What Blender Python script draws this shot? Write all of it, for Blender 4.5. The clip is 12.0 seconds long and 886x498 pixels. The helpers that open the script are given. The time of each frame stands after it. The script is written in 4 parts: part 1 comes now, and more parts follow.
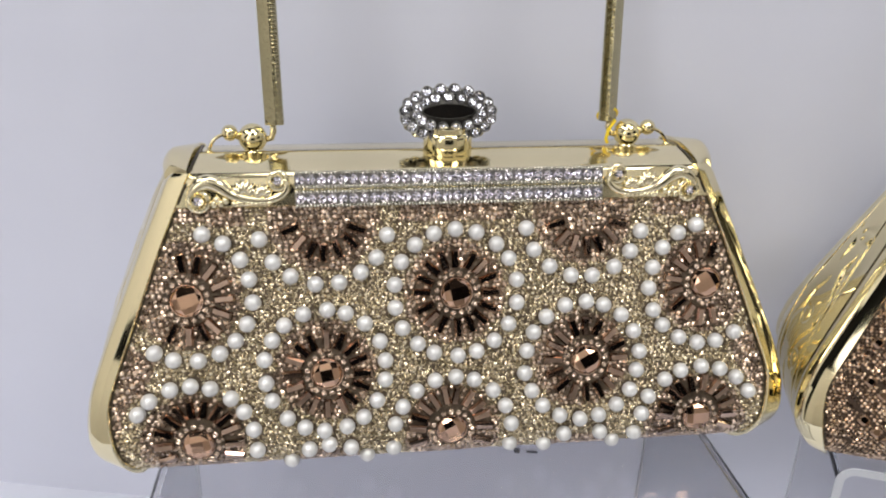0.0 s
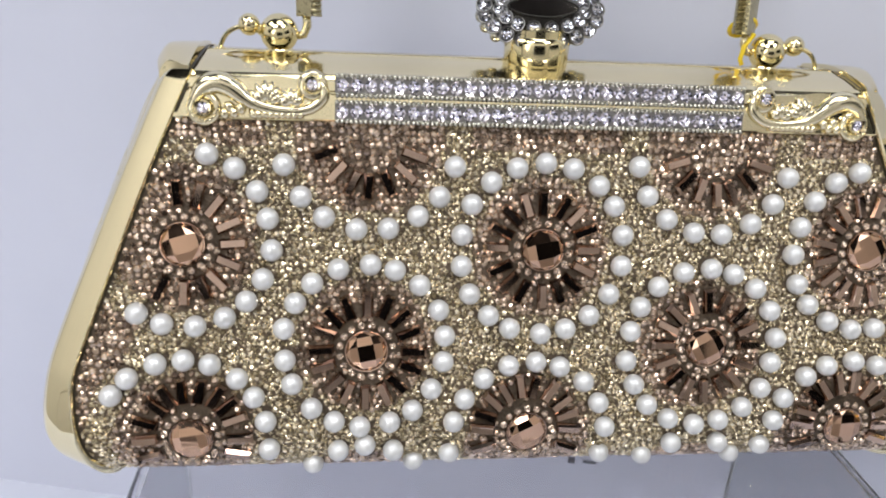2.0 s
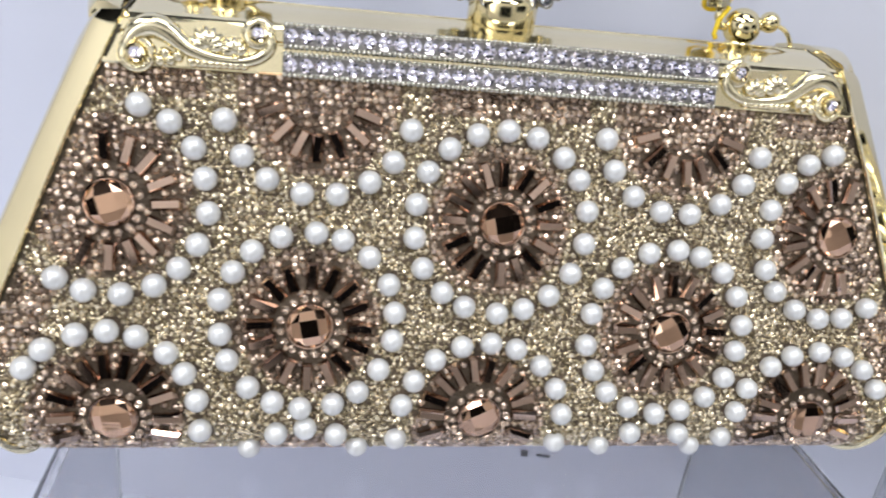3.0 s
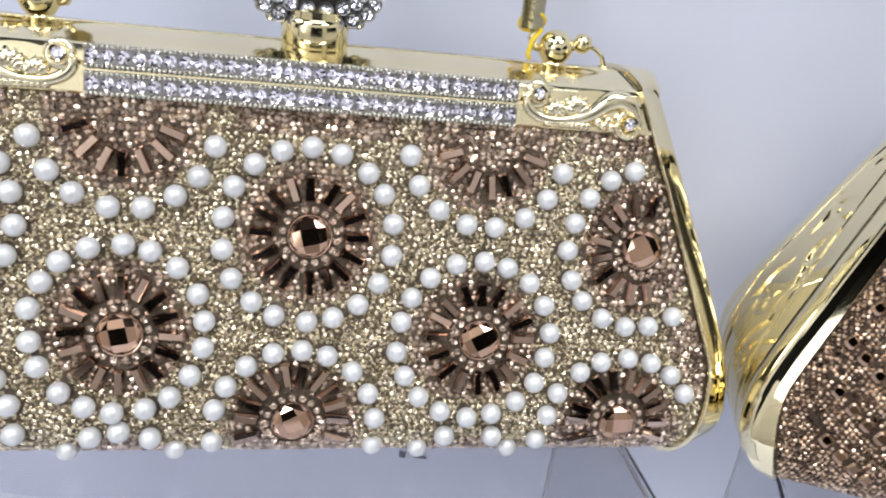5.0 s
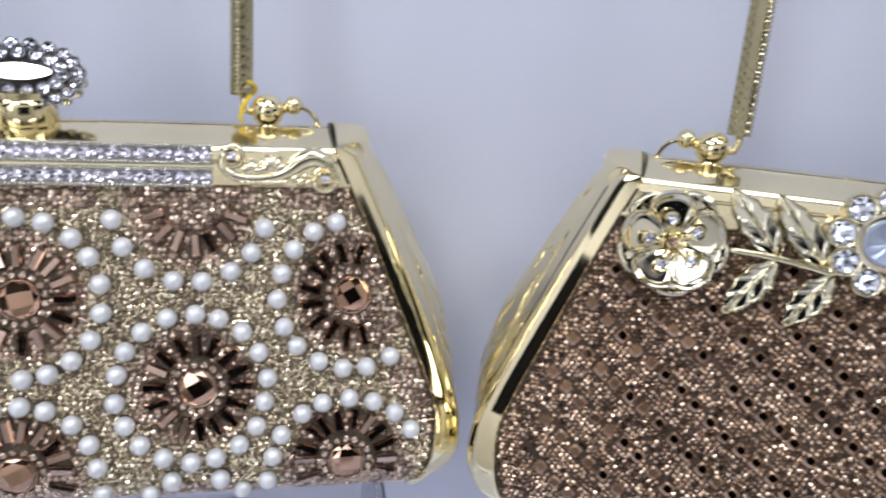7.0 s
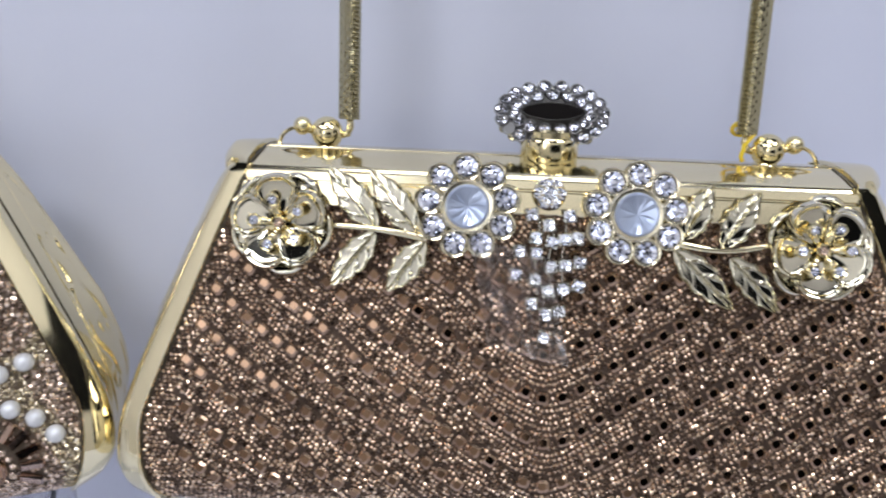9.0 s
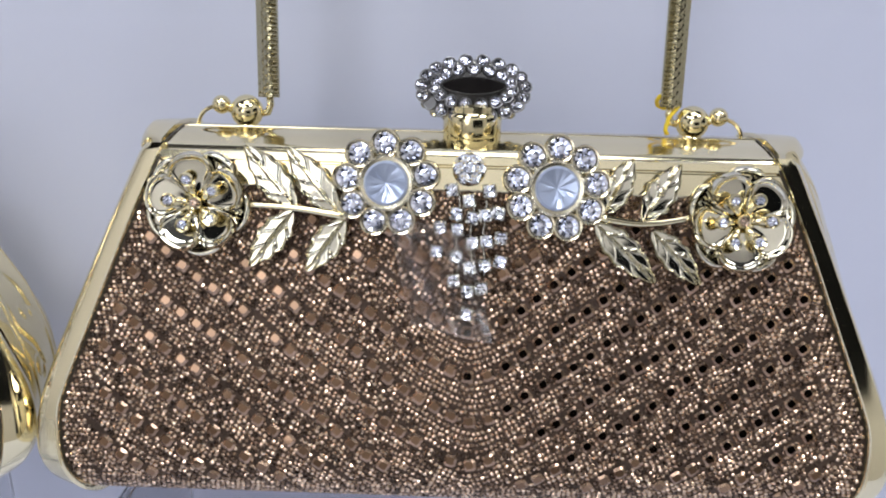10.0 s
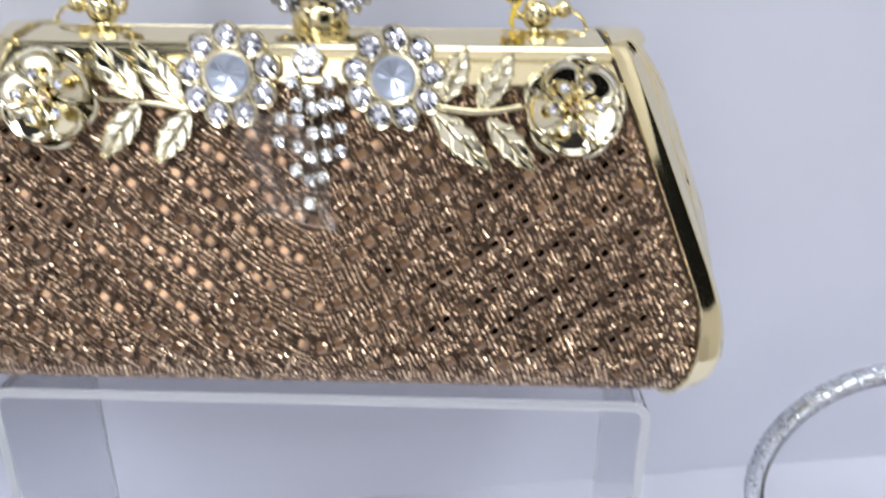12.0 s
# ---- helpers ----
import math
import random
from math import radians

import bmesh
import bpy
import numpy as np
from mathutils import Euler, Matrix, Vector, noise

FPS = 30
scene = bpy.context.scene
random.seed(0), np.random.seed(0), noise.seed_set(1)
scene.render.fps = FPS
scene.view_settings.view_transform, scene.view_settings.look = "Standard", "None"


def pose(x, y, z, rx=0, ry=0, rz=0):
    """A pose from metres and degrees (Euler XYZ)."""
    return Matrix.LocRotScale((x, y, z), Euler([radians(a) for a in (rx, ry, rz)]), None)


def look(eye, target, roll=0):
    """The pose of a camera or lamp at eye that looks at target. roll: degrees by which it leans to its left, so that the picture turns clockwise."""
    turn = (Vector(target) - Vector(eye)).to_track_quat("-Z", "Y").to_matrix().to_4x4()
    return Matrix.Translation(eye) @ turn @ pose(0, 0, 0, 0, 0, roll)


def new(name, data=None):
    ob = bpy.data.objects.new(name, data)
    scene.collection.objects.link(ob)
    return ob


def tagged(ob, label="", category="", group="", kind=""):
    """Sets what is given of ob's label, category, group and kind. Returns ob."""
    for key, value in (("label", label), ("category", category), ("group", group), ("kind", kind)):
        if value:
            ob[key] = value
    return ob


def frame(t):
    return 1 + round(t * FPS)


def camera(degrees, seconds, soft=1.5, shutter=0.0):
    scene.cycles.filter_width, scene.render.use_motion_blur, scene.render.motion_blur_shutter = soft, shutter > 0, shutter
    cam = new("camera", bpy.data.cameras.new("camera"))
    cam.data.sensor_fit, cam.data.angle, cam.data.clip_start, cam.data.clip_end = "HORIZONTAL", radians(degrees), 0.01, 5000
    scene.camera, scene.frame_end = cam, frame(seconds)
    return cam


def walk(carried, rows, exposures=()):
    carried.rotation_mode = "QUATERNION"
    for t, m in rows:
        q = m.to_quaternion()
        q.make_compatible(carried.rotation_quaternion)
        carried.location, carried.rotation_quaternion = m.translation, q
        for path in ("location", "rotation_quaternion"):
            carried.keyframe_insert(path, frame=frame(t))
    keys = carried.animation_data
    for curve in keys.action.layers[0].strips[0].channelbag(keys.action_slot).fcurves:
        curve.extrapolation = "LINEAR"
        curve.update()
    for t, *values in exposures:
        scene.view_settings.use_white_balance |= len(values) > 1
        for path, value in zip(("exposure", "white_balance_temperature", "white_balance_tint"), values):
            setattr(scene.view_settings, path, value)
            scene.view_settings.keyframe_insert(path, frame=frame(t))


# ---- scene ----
cam = camera(58.65, 12.0, 1.9, 0.5)
ROWS = [  # seconds, metres, degrees
    (0.0, -0.03085, -0.22482, 0.16382, 66.236, -1.081, -6.947),
    (0.5, -0.02866, -0.21076, 0.15668, 66.433, -0.980, -6.804),
    (1.0, -0.02967, -0.19379, 0.14707, 66.586, -0.932, -6.219),
    (1.5, -0.03866, -0.17697, 0.12968, 66.130, -1.842, -5.983),
    (2.0, -0.04289, -0.17330, 0.12560, 66.341, -3.136, -6.066),
    (2.5, -0.04458, -0.16671, 0.11927, 66.392, -4.915, -7.190),
    (3.0, -0.03989, -0.16463, 0.11555, 66.346, -5.998, -8.069),
    (3.2, -0.03390, -0.16603, 0.11577, 66.426, -6.104, -8.033),
    (5.0, -0.00362, -0.17610, 0.12524, 66.451, -6.811, -9.331),
    (5.5, 0.00797, -0.18002, 0.12710, 66.808, -6.299, -8.909),
    (6.0, 0.02544, -0.18548, 0.12869, 67.770, -6.030, -9.520),
    (6.5, 0.04369, -0.19010, 0.13305, 68.457, -5.066, -9.628),
    (7.0, 0.06605, -0.19917, 0.13868, 69.488, -3.860, -10.278),
    (7.5, 0.08105, -0.20508, 0.14132, 70.017, -3.393, -13.008),
    (7.7, 0.08786, -0.20925, 0.14375, 70.106, -3.038, -13.767),
    (9.3, 0.13481, -0.22836, 0.13383, 71.637, -1.717, -20.632),
    (9.5, 0.13688, -0.22807, 0.13319, 71.149, -1.733, -20.984),
    (10.0, 0.14511, -0.23148, 0.13189, 70.863, -1.244, -21.262),
    (10.5, 0.14885, -0.23640, 0.13322, 70.663, -0.978, -21.090),
    (11.0, 0.15666, -0.24726, 0.13182, 71.028, -0.797, -20.948),
    (11.5, 0.16327, -0.25072, 0.12744, 71.058, -0.675, -20.808),
    (12.0, 0.18003, -0.25788, 0.12203, 66.762, -0.441, -21.076),
    ]
walk(cam, [(t, pose(*p)) for t, *p in ROWS],
     exposures=[(0.0, 0.05, 6850, 10), (1.5, 0.06, 6650, 10), (2.5, 0.25, 6400, 10), (5.5, 0.38, 6200, 10), (6.5, 0.38, 6050, 11),
                (7.0, 0.14, 6000, 13), (9.5, 0.05, 6050, 13), (11.0, 0.06, 6100, 12), (11.5, 0.07, 6150, 12), (12.0, 0.26, 6400, 10)])
# ---- light ----
world = bpy.data.worlds.new("World")
scene.world = world
world.use_nodes = True
world.node_tree.nodes["Background"].inputs[0].default_value = (0.75, 0.78, 0.88, 1)
world.node_tree.nodes["Background"].inputs[1].default_value = 0.0
scene.view_settings.exposure = 0.0


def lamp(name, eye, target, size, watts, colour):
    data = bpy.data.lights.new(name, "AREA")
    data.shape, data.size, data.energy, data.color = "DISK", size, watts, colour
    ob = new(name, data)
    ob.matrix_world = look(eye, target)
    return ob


# unseen lights added to brighten the display: one low across from it, the others overhead
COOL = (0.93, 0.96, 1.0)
lamp("added_front_light", (-0.89, -1.57, 0.42), (0.05, 0.0, 0.05), 0.90, 5.4, COOL)
lamp("added_overhead_light", (-0.55, -0.95, 1.17), (-0.45, -0.9, 0.0), 0.5, 9.5, COOL)
lamp("added_overhead_light", (0.60, -0.88, 1.17), (0.35, -0.8, 0.0), 0.45, 7.4, COOL)
lamp("added_overhead_light", (0.1, -0.40, 1.17), (0.12, -0.25, 0.0), 0.6, 3.5, COOL)
# added to brighten the west side, which the left rims mirror
lamp("added_overhead_light", (-1.00, -0.35, 1.17), (-1.10, -0.35, 0.0), 0.6, 5, COOL)


# ---- materials ----
def material(name, colour, rough=0.5, metal=0.0, vary=0.0, grain=0.0, scale=200.0, coat=0.0, island=0.0, random_ob=0.0, bump=0.0, spec=0.5, tint=None):
    """A principled material with noise in colour and roughness, and fine relief."""
    m = bpy.data.materials.new(name)
    m.use_nodes = True
    nt = m.node_tree
    b = nt.nodes["Principled BSDF"]
    b.inputs["Roughness"].default_value = rough
    b.inputs["Metallic"].default_value = metal
    b.inputs["Coat Weight"].default_value = coat
    b.inputs["Coat Roughness"].default_value = 0.05
    b.inputs["Specular IOR Level"].default_value = spec
    tc = nt.nodes.new("ShaderNodeTexCoord")
    fine = nt.nodes.new("ShaderNodeTexNoise")
    fine.inputs["Scale"].default_value = scale
    fine.inputs["Detail"].default_value = 6
    broad = nt.nodes.new("ShaderNodeTexNoise")
    broad.inputs["Scale"].default_value = scale * 0.11
    broad.inputs["Detail"].default_value = 3
    nt.links.new(tc.outputs["Object"], fine.inputs["Vector"])
    nt.links.new(tc.outputs["Object"], broad.inputs["Vector"])
    mean = nt.nodes.new("ShaderNodeMath")
    mean.operation = "ADD"
    nt.links.new(fine.outputs["Fac"], mean.inputs[0])
    nt.links.new(broad.outputs["Fac"], mean.inputs[1])
    level = nt.nodes.new("ShaderNodeMapRange")
    level.inputs["From Min"].default_value, level.inputs["From Max"].default_value = 0.6, 1.4
    level.inputs["To Min"].default_value, level.inputs["To Max"].default_value = 1 - vary, 1 + vary
    nt.links.new(mean.outputs[0], level.inputs["Value"])
    value = level.outputs[0]
    for amount, node, out in ((island, "ShaderNodeNewGeometry", "Random Per Island"), (random_ob, "ShaderNodeObjectInfo", "Random")):
        if amount:
            src = nt.nodes.new(node)
            rng = nt.nodes.new("ShaderNodeMapRange")
            rng.inputs["To Min"].default_value, rng.inputs["To Max"].default_value = 1 - amount, 1 + amount
            nt.links.new(src.outputs[out], rng.inputs["Value"])
            mul = nt.nodes.new("ShaderNodeMath")
            mul.operation = "MULTIPLY"
            nt.links.new(value, mul.inputs[0])
            nt.links.new(rng.outputs[0], mul.inputs[1])
            value = mul.outputs[0]
    mix = nt.nodes.new("ShaderNodeVectorMath")
    mix.operation = "SCALE"
    mix.inputs[0].default_value = colour
    if tint:
        src = nt.nodes.new("ShaderNodeNewGeometry")
        ramp = nt.nodes.new("ShaderNodeMix")
        ramp.data_type = "RGBA"
        ramp.inputs[6].default_value, ramp.inputs[7].default_value = (*colour, 1), (*tint, 1)
        nt.links.new(src.outputs["Random Per Island"], ramp.inputs[0])
        nt.links.new(ramp.outputs[2], mix.inputs[0])
    nt.links.new(value, mix.inputs["Scale"])
    nt.links.new(mix.outputs[0], b.inputs["Base Color"])
    if grain:
        rr = nt.nodes.new("ShaderNodeMapRange")
        rr.inputs["From Min"].default_value, rr.inputs["From Max"].default_value = 0.3, 0.7
        rr.inputs["To Min"].default_value, rr.inputs["To Max"].default_value = max(rough - grain, 0.02), rough + grain
        nt.links.new(broad.outputs["Fac"], rr.inputs["Value"])
        nt.links.new(rr.outputs[0], b.inputs["Roughness"])
    if bump:
        bp = nt.nodes.new("ShaderNodeBump")
        bp.inputs["Strength"].default_value, bp.inputs["Distance"].default_value = bump, 0.0006
        nt.links.new(fine.outputs["Fac"], bp.inputs["Height"])
        nt.links.new(bp.outputs[0], b.inputs["Normal"])
    return m


def clear(name, colour, rough, ior):
    m = material(name, colour, rough)
    b = m.node_tree.nodes["Principled BSDF"]
    b.inputs["Transmission Weight"].default_value = 1.0
    b.inputs["IOR"].default_value = ior
    return m


GOLD = material("pale_gold", (0.89, 0.79, 0.52), 0.06, 1.0, vary=0.04, grain=0.03, scale=60)
GOLD_SATIN = material("satin_gold", (0.89, 0.79, 0.52), 0.13, 1.0, vary=0.04, grain=0.03, scale=90)
GOLD_RICH = material("yellow_gold", (0.86, 0.75, 0.45), 0.12, 1.0, vary=0.05, grain=0.04, scale=120)
GOLD_DARK = material("gold_chain", (0.47, 0.42, 0.265), 0.15, 1.0, vary=0.15, grain=0.1, scale=900)
nt = GOLD_DARK.node_tree
tc = nt.nodes.new("ShaderNodeTexCoord")
sums = []
for way in ((1.0, 0.0, 1.0), (-1.0, 0.0, 1.0)):
    dot = nt.nodes.new("ShaderNodeVectorMath")
    dot.operation = "DOT_PRODUCT"
    dot.inputs[1].default_value = [2600 * q for q in way]
    nt.links.new(tc.outputs["Object"], dot.inputs[0])
    sine = nt.nodes.new("ShaderNodeMath")
    sine.operation = "SINE"
    nt.links.new(dot.outputs["Value"], sine.inputs[0])
    sums.append(sine)
peak = nt.nodes.new("ShaderNodeMath")
peak.operation = "MAXIMUM"
nt.links.new(sums[0].outputs[0], peak.inputs[0])
nt.links.new(sums[1].outputs[0], peak.inputs[1])
bp = nt.nodes.new("ShaderNodeBump")
bp.inputs["Strength"].default_value, bp.inputs["Distance"].default_value = 0.2, 0.0002
nt.links.new(peak.outputs[0], bp.inputs["Height"])
nt.links.new(bp.outputs[0], nt.nodes["Principled BSDF"].inputs["Normal"])
SEAM = material("dark_seam", (0.05, 0.04, 0.025), 0.4, 0.6)
SILVER = material("silver_setting", (0.56, 0.54, 0.46), 0.2, 1.0, vary=0.08, grain=0.05, scale=300)
TARNISH = material("dark_setting", (0.045, 0.042, 0.038), 0.3, 1.0, vary=0.2, scale=400)
MIRROR = material("mirror_stone", (0.34, 0.30, 0.265), 0.04, 1.0)
CRYSTAL = material("foiled_crystal", (0.74, 0.75, 0.82), 0.05, 0.95, island=0.22, random_ob=0.15, coat=0.6)
SMOKY = material("smoky_crystal", (0.62, 0.62, 0.67), 0.07, 0.95, island=0.3, random_ob=0.2, coat=0.4)
OPAL = material("opal_crystal", (0.44, 0.49, 0.61), 0.28, 0.6, vary=0.05, coat=1.0, scale=500)
COPPER = material("copper_stone", (0.49, 0.355, 0.28), 0.08, 1.0, random_ob=0.3, coat=0.4, vary=0.05)
CHATON = material("rose_rhinestones", (0.385, 0.24, 0.15), 0.19, 0.95, island=0.85, coat=0.3, tint=(0.50, 0.385, 0.275))
GLITTER = material("gold_glitter", (0.53, 0.43, 0.265), 0.24, 0.9, island=0.45, tint=(0.68, 0.60, 0.45))
PYRAMID = material("rose_facets", (0.40, 0.27, 0.18), 0.24, 0.95, random_ob=0.2, island=0.1)
# same stone as the facets; the dark room it mirrors is put into the colour
TABLET = material("rose_tables_darkened", (0.25, 0.158, 0.098), 0.05, 1.0, random_ob=0.25)
CHAMPAGNE = material("pale_champagne_rhinestones", (0.40, 0.285, 0.21), 0.2, 0.92, island=0.45, coat=0.3, tint=(0.60, 0.48, 0.37))
DIAMOND = material("bright_crystal", (0.90, 0.91, 0.96), 0.05, 0.95, island=0.2, random_ob=0.1, coat=0.6)
BACKING = material("brown_backing", (0.05, 0.034, 0.025), 0.35, 0.8, vary=0.5, scale=1400, bump=1.0)
GREIGE = material("champagne_backing", (0.075, 0.048, 0.032), 0.42, 0.7, vary=0.5, scale=1400, bump=1.0)
FELT = material("tan_backing", (0.13, 0.095, 0.065), 0.4, 0.6, vary=0.5, scale=1400, bump=1.0)
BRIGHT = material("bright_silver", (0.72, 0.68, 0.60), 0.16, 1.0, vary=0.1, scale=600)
CHANNEL = material("dark_silver", (0.24, 0.23, 0.22), 0.3, 1.0, vary=0.1, scale=600)
LILAC = material("lilac_crystal", (0.82, 0.79, 0.88), 0.06, 0.95, island=0.25, random_ob=0.12, coat=0.6)
GOLD_CAST = material("cast_gold", (0.86, 0.77, 0.53), 0.2, 1.0, vary=0.08, grain=0.06, scale=400)
LEAF_METAL = material("silvered_gold", (0.72, 0.675, 0.53), 0.08, 1.0, vary=0.06, grain=0.04, scale=800)
PETAL_GOLD = material("polished_pale_gold", (0.74, 0.69, 0.54), 0.07, 1.0, vary=0.04, scale=300)
GOLD_PALE = material("bleached_gold", (0.82, 0.74, 0.53), 0.24, 1.0, vary=0.05, grain=0.04, scale=300)
AMBER = material("amber_stone", (0.60, 0.38, 0.255), 0.05, 1.0, random_ob=0.15, coat=0.25)
PEARL = material("pearl", (0.73, 0.72, 0.705), 0.30, 0.25, vary=0.03, coat=1.0, random_ob=0.04, scale=400)
# grey tint puts the bags' shade under the clear stands into the sheet colour
ACRYLIC = clear("grey_tinted_acrylic", (0.78, 0.785, 0.805), 0.03, 1.42)
FILM = clear("clear_film", (0.97, 0.96, 0.97), 0.16, 1.45)
THREAD = material("yellow_thread", (0.85, 0.60, 0.02), 0.35, 0.0, vary=0.1, scale=2000)
WALL = material("white_board", (0.63, 0.64, 0.73), 0.55, 0.0, vary=0.02, scale=30, bump=0.02)
TABLE = material("white_table", (0.68, 0.69, 0.77), 0.4, 0.0, vary=0.02, scale=25, bump=0.02)
FROST = clear("sawn_acrylic", (0.84, 0.85, 0.88), 0.45, 1.49)
FROST.node_tree.nodes["Principled BSDF"].inputs["Transmission Weight"].default_value = 0.66
# tones of the unseen room, chosen for what metal and stones mirror
PALE = material("pale_reflection_tone", (0.86, 0.82, 0.76), 0.8, 0.0, vary=0.05, scale=6)
CEILING = material("dark_ceiling", (0.04, 0.04, 0.044), 0.8, 0.0, vary=0.1, scale=6)
ROOM = material("room_wall", (0.16, 0.155, 0.16), 0.8, 0.0, vary=0.05, scale=6)
DARK = material("dark_reflection_tone", (0.008, 0.008, 0.0085), 0.8, 0.0, vary=0.2, scale=6, spec=0.05)
STRASS = material("glitter_silver", (0.62, 0.64, 0.68), 0.25, 0.9, vary=0.1, island=0.3, scale=1500)
INK = material("black_print", (0.10, 0.10, 0.115), 0.5)


# ---- mesh helpers ----
def mesh_of(name, verts, faces, mat, smooth=False, sharp=None):
    me = bpy.data.meshes.new(name)
    me.from_pydata([tuple(v) for v in verts], [], faces)
    me.materials.append(mat)
    if smooth:
        me.polygons.foreach_set("use_smooth", [True] * len(me.polygons))
        if sharp:
            me.set_sharp_from_angle(angle=radians(sharp))
    me.update()
    return me


def from_bm(name, bm, mat, smooth=True, sharp=40):
    me = bpy.data.meshes.new(name)
    bmesh.ops.recalc_face_normals(bm, faces=bm.faces)
    bm.to_mesh(me)
    bm.free()
    me.materials.append(mat)
    if smooth:
        me.polygons.foreach_set("use_smooth", [True] * len(me.polygons))
        me.set_sharp_from_angle(angle=radians(sharp))
    return me


def part(name, me, parent, m=None, label=""):
    ob = new(name, me)
    ob.parent = parent
    if m is not None:
        ob.matrix_basis = m
    if label:
        ob["label"] = label
    return ob


def thing(name, m, label, category, group=""):
    ob = new(name)
    ob.empty_display_size = 0.02
    ob.matrix_world = m
    return tagged(ob, label, category, group)


def grid_faces(n, m, loop=False):
    """Quads over n rows of m points."""
    out = []
    for i in range(n - 1):
        for j in range(m if loop else m - 1):
            k = (j + 1) % m
            out.append((i * m + j, i * m + k, (i + 1) * m + k, (i + 1) * m + j))
    return out


def tube(points, radii, sides=8, flat=1.0, up=(0, -1, 0)):
    """Vertices and faces of a tapered tube; flat squeezes it along up."""
    pts = [Vector(p) for p in points]
    if not hasattr(radii, "__len__"):
        radii = [radii] * len(pts)
    up = Vector(up)
    verts = []
    for i, p in enumerate(pts):
        d = (pts[min(i + 1, len(pts) - 1)] - pts[max(i - 1, 0)]).normalized()
        side = d.cross(up)
        side = side.normalized() if side.length > 1e-6 else Vector((1, 0, 0))
        nrm = side.cross(d).normalized()
        for k in range(sides):
            a = 2 * math.pi * k / sides
            verts.append(p + side * radii[i] * math.cos(a) + nrm * radii[i] * flat * math.sin(a))
    faces = grid_faces(len(pts), sides, True)
    n = len(pts)
    faces.append(tuple(range(sides))[::-1])
    faces.append(tuple((n - 1) * sides + k for k in range(sides)))
    return verts, faces


def merged(pieces):
    verts, faces = [], []
    for v, f in pieces:
        o = len(verts)
        verts += [tuple(q) for q in v]
        faces += [tuple(o + i for i in g) for g in f]
    return verts, faces


def lathe(profile, sides=24, sx=1.0, sy=1.0):
    """(r, z) pairs turned about z."""
    verts = []
    for r, z in profile:
        for k in range(sides):
            a = 2 * math.pi * k / sides
            verts.append((r * sx * math.cos(a), r * sy * math.sin(a), z))
    faces = grid_faces(len(profile), sides, True)
    faces.append(tuple(range(sides))[::-1])
    faces.append(tuple((len(profile) - 1) * sides + k for k in range(sides)))
    return verts, faces


def ball(r, seg=20, rings=12, sx=1, sy=1, sz=1):
    prof = [(max(r * math.sin(math.pi * i / rings), r * 0.004), -r * math.cos(math.pi * i / rings)) for i in range(rings + 1)]
    v, f = lathe(prof, seg)
    return [(x * sx, y * sy, z * sz) for x, y, z in v], f


def chaton(r, sides=8, height=0.55, table=0.55, culet=False):
    """A cut stone: girdle, crown facets and a flat table."""
    verts, faces = [], []
    levels = [(1.0, 0.0), (1.0, 0.12), (0.82, 0.12 + 0.5 * height), (table, 0.12 + height)]
    for li, (q, z) in enumerate(levels):
        for k in range(sides):
            a = 2 * math.pi * (k + 0.5 * (li % 2)) / sides
            verts.append((r * q * math.cos(a), r * q * math.sin(a), r * z))
    for li in range(len(levels) - 1):
        for k in range(sides):
            a, b = li * sides + k, li * sides + (k + 1) % sides
            c, d = a + sides, b + sides
            faces += [(a, b, c), (b, d, c)] if li % 2 == 0 else [(a, b, d), (a, d, c)]
    top = (len(levels) - 1) * sides
    if culet:
        verts.append((0, 0, r * (0.12 + height) * 0.30))
        faces += [(top + k, top + (k + 1) % sides, len(verts) - 1) for k in range(sides)]
    else:
        faces.append(tuple(top + k for k in range(sides)))
    return verts, faces


def brilliant(r, sides=12):
    """A foiled round stone: a low crown rim and the rayed facets that show through it."""
    rings = [(1.0, 0.0), (1.0, 0.10), (0.84, 0.38), (0.46, 0.22), (0.16, 0.34)]
    verts, faces = [], []
    for li, (q, z) in enumerate(rings):
        for k in range(sides):
            a = 2 * math.pi * (k + 0.5 * (li % 2)) / sides
            dz = 0.10 * (-1) ** k if li == 3 else 0.0
            verts.append((r * q * math.cos(a), r * q * math.sin(a), r * (z + dz)))
    for li in range(len(rings) - 1):
        for k in range(sides):
            a, b = li * sides + k, li * sides + (k + 1) % sides
            c, d = a + sides, b + sides
            faces += [(a, b, c), (b, d, c)] if li % 2 == 0 else [(a, b, d), (a, d, c)]
    faces.append(tuple((len(rings) - 1) * sides + k for k in range(sides)))
    return verts, faces


def bezel(r, wall, h, sides=20):
    """A cup round a stone."""
    return lathe([(r + wall * 0.7, 0), (r + wall, h * 0.3), (r + wall, h * 0.8), (r + wall * 0.6, h), (r, h * 0.95), (r * 0.97, h * 0.6)], sides)


# ---- shape of the bags ----
LEAN = radians(14.8)
NY, NZ = -math.cos(LEAN), math.sin(LEAN)  # outward normal of the front
D0, H, RB, ZB = 0.0400, 0.0906, 0.0135, -0.0040  # half depth at the base, height, rounding under the front
ZT = ZB + RB * (1 + math.sin(LEAN))  # where the rounding starts
CY = -D0 + (RB + math.sin(LEAN) * (ZB + RB)) / math.cos(LEAN)


def half_depth(z):
    return D0 - z * math.tan(LEAN)


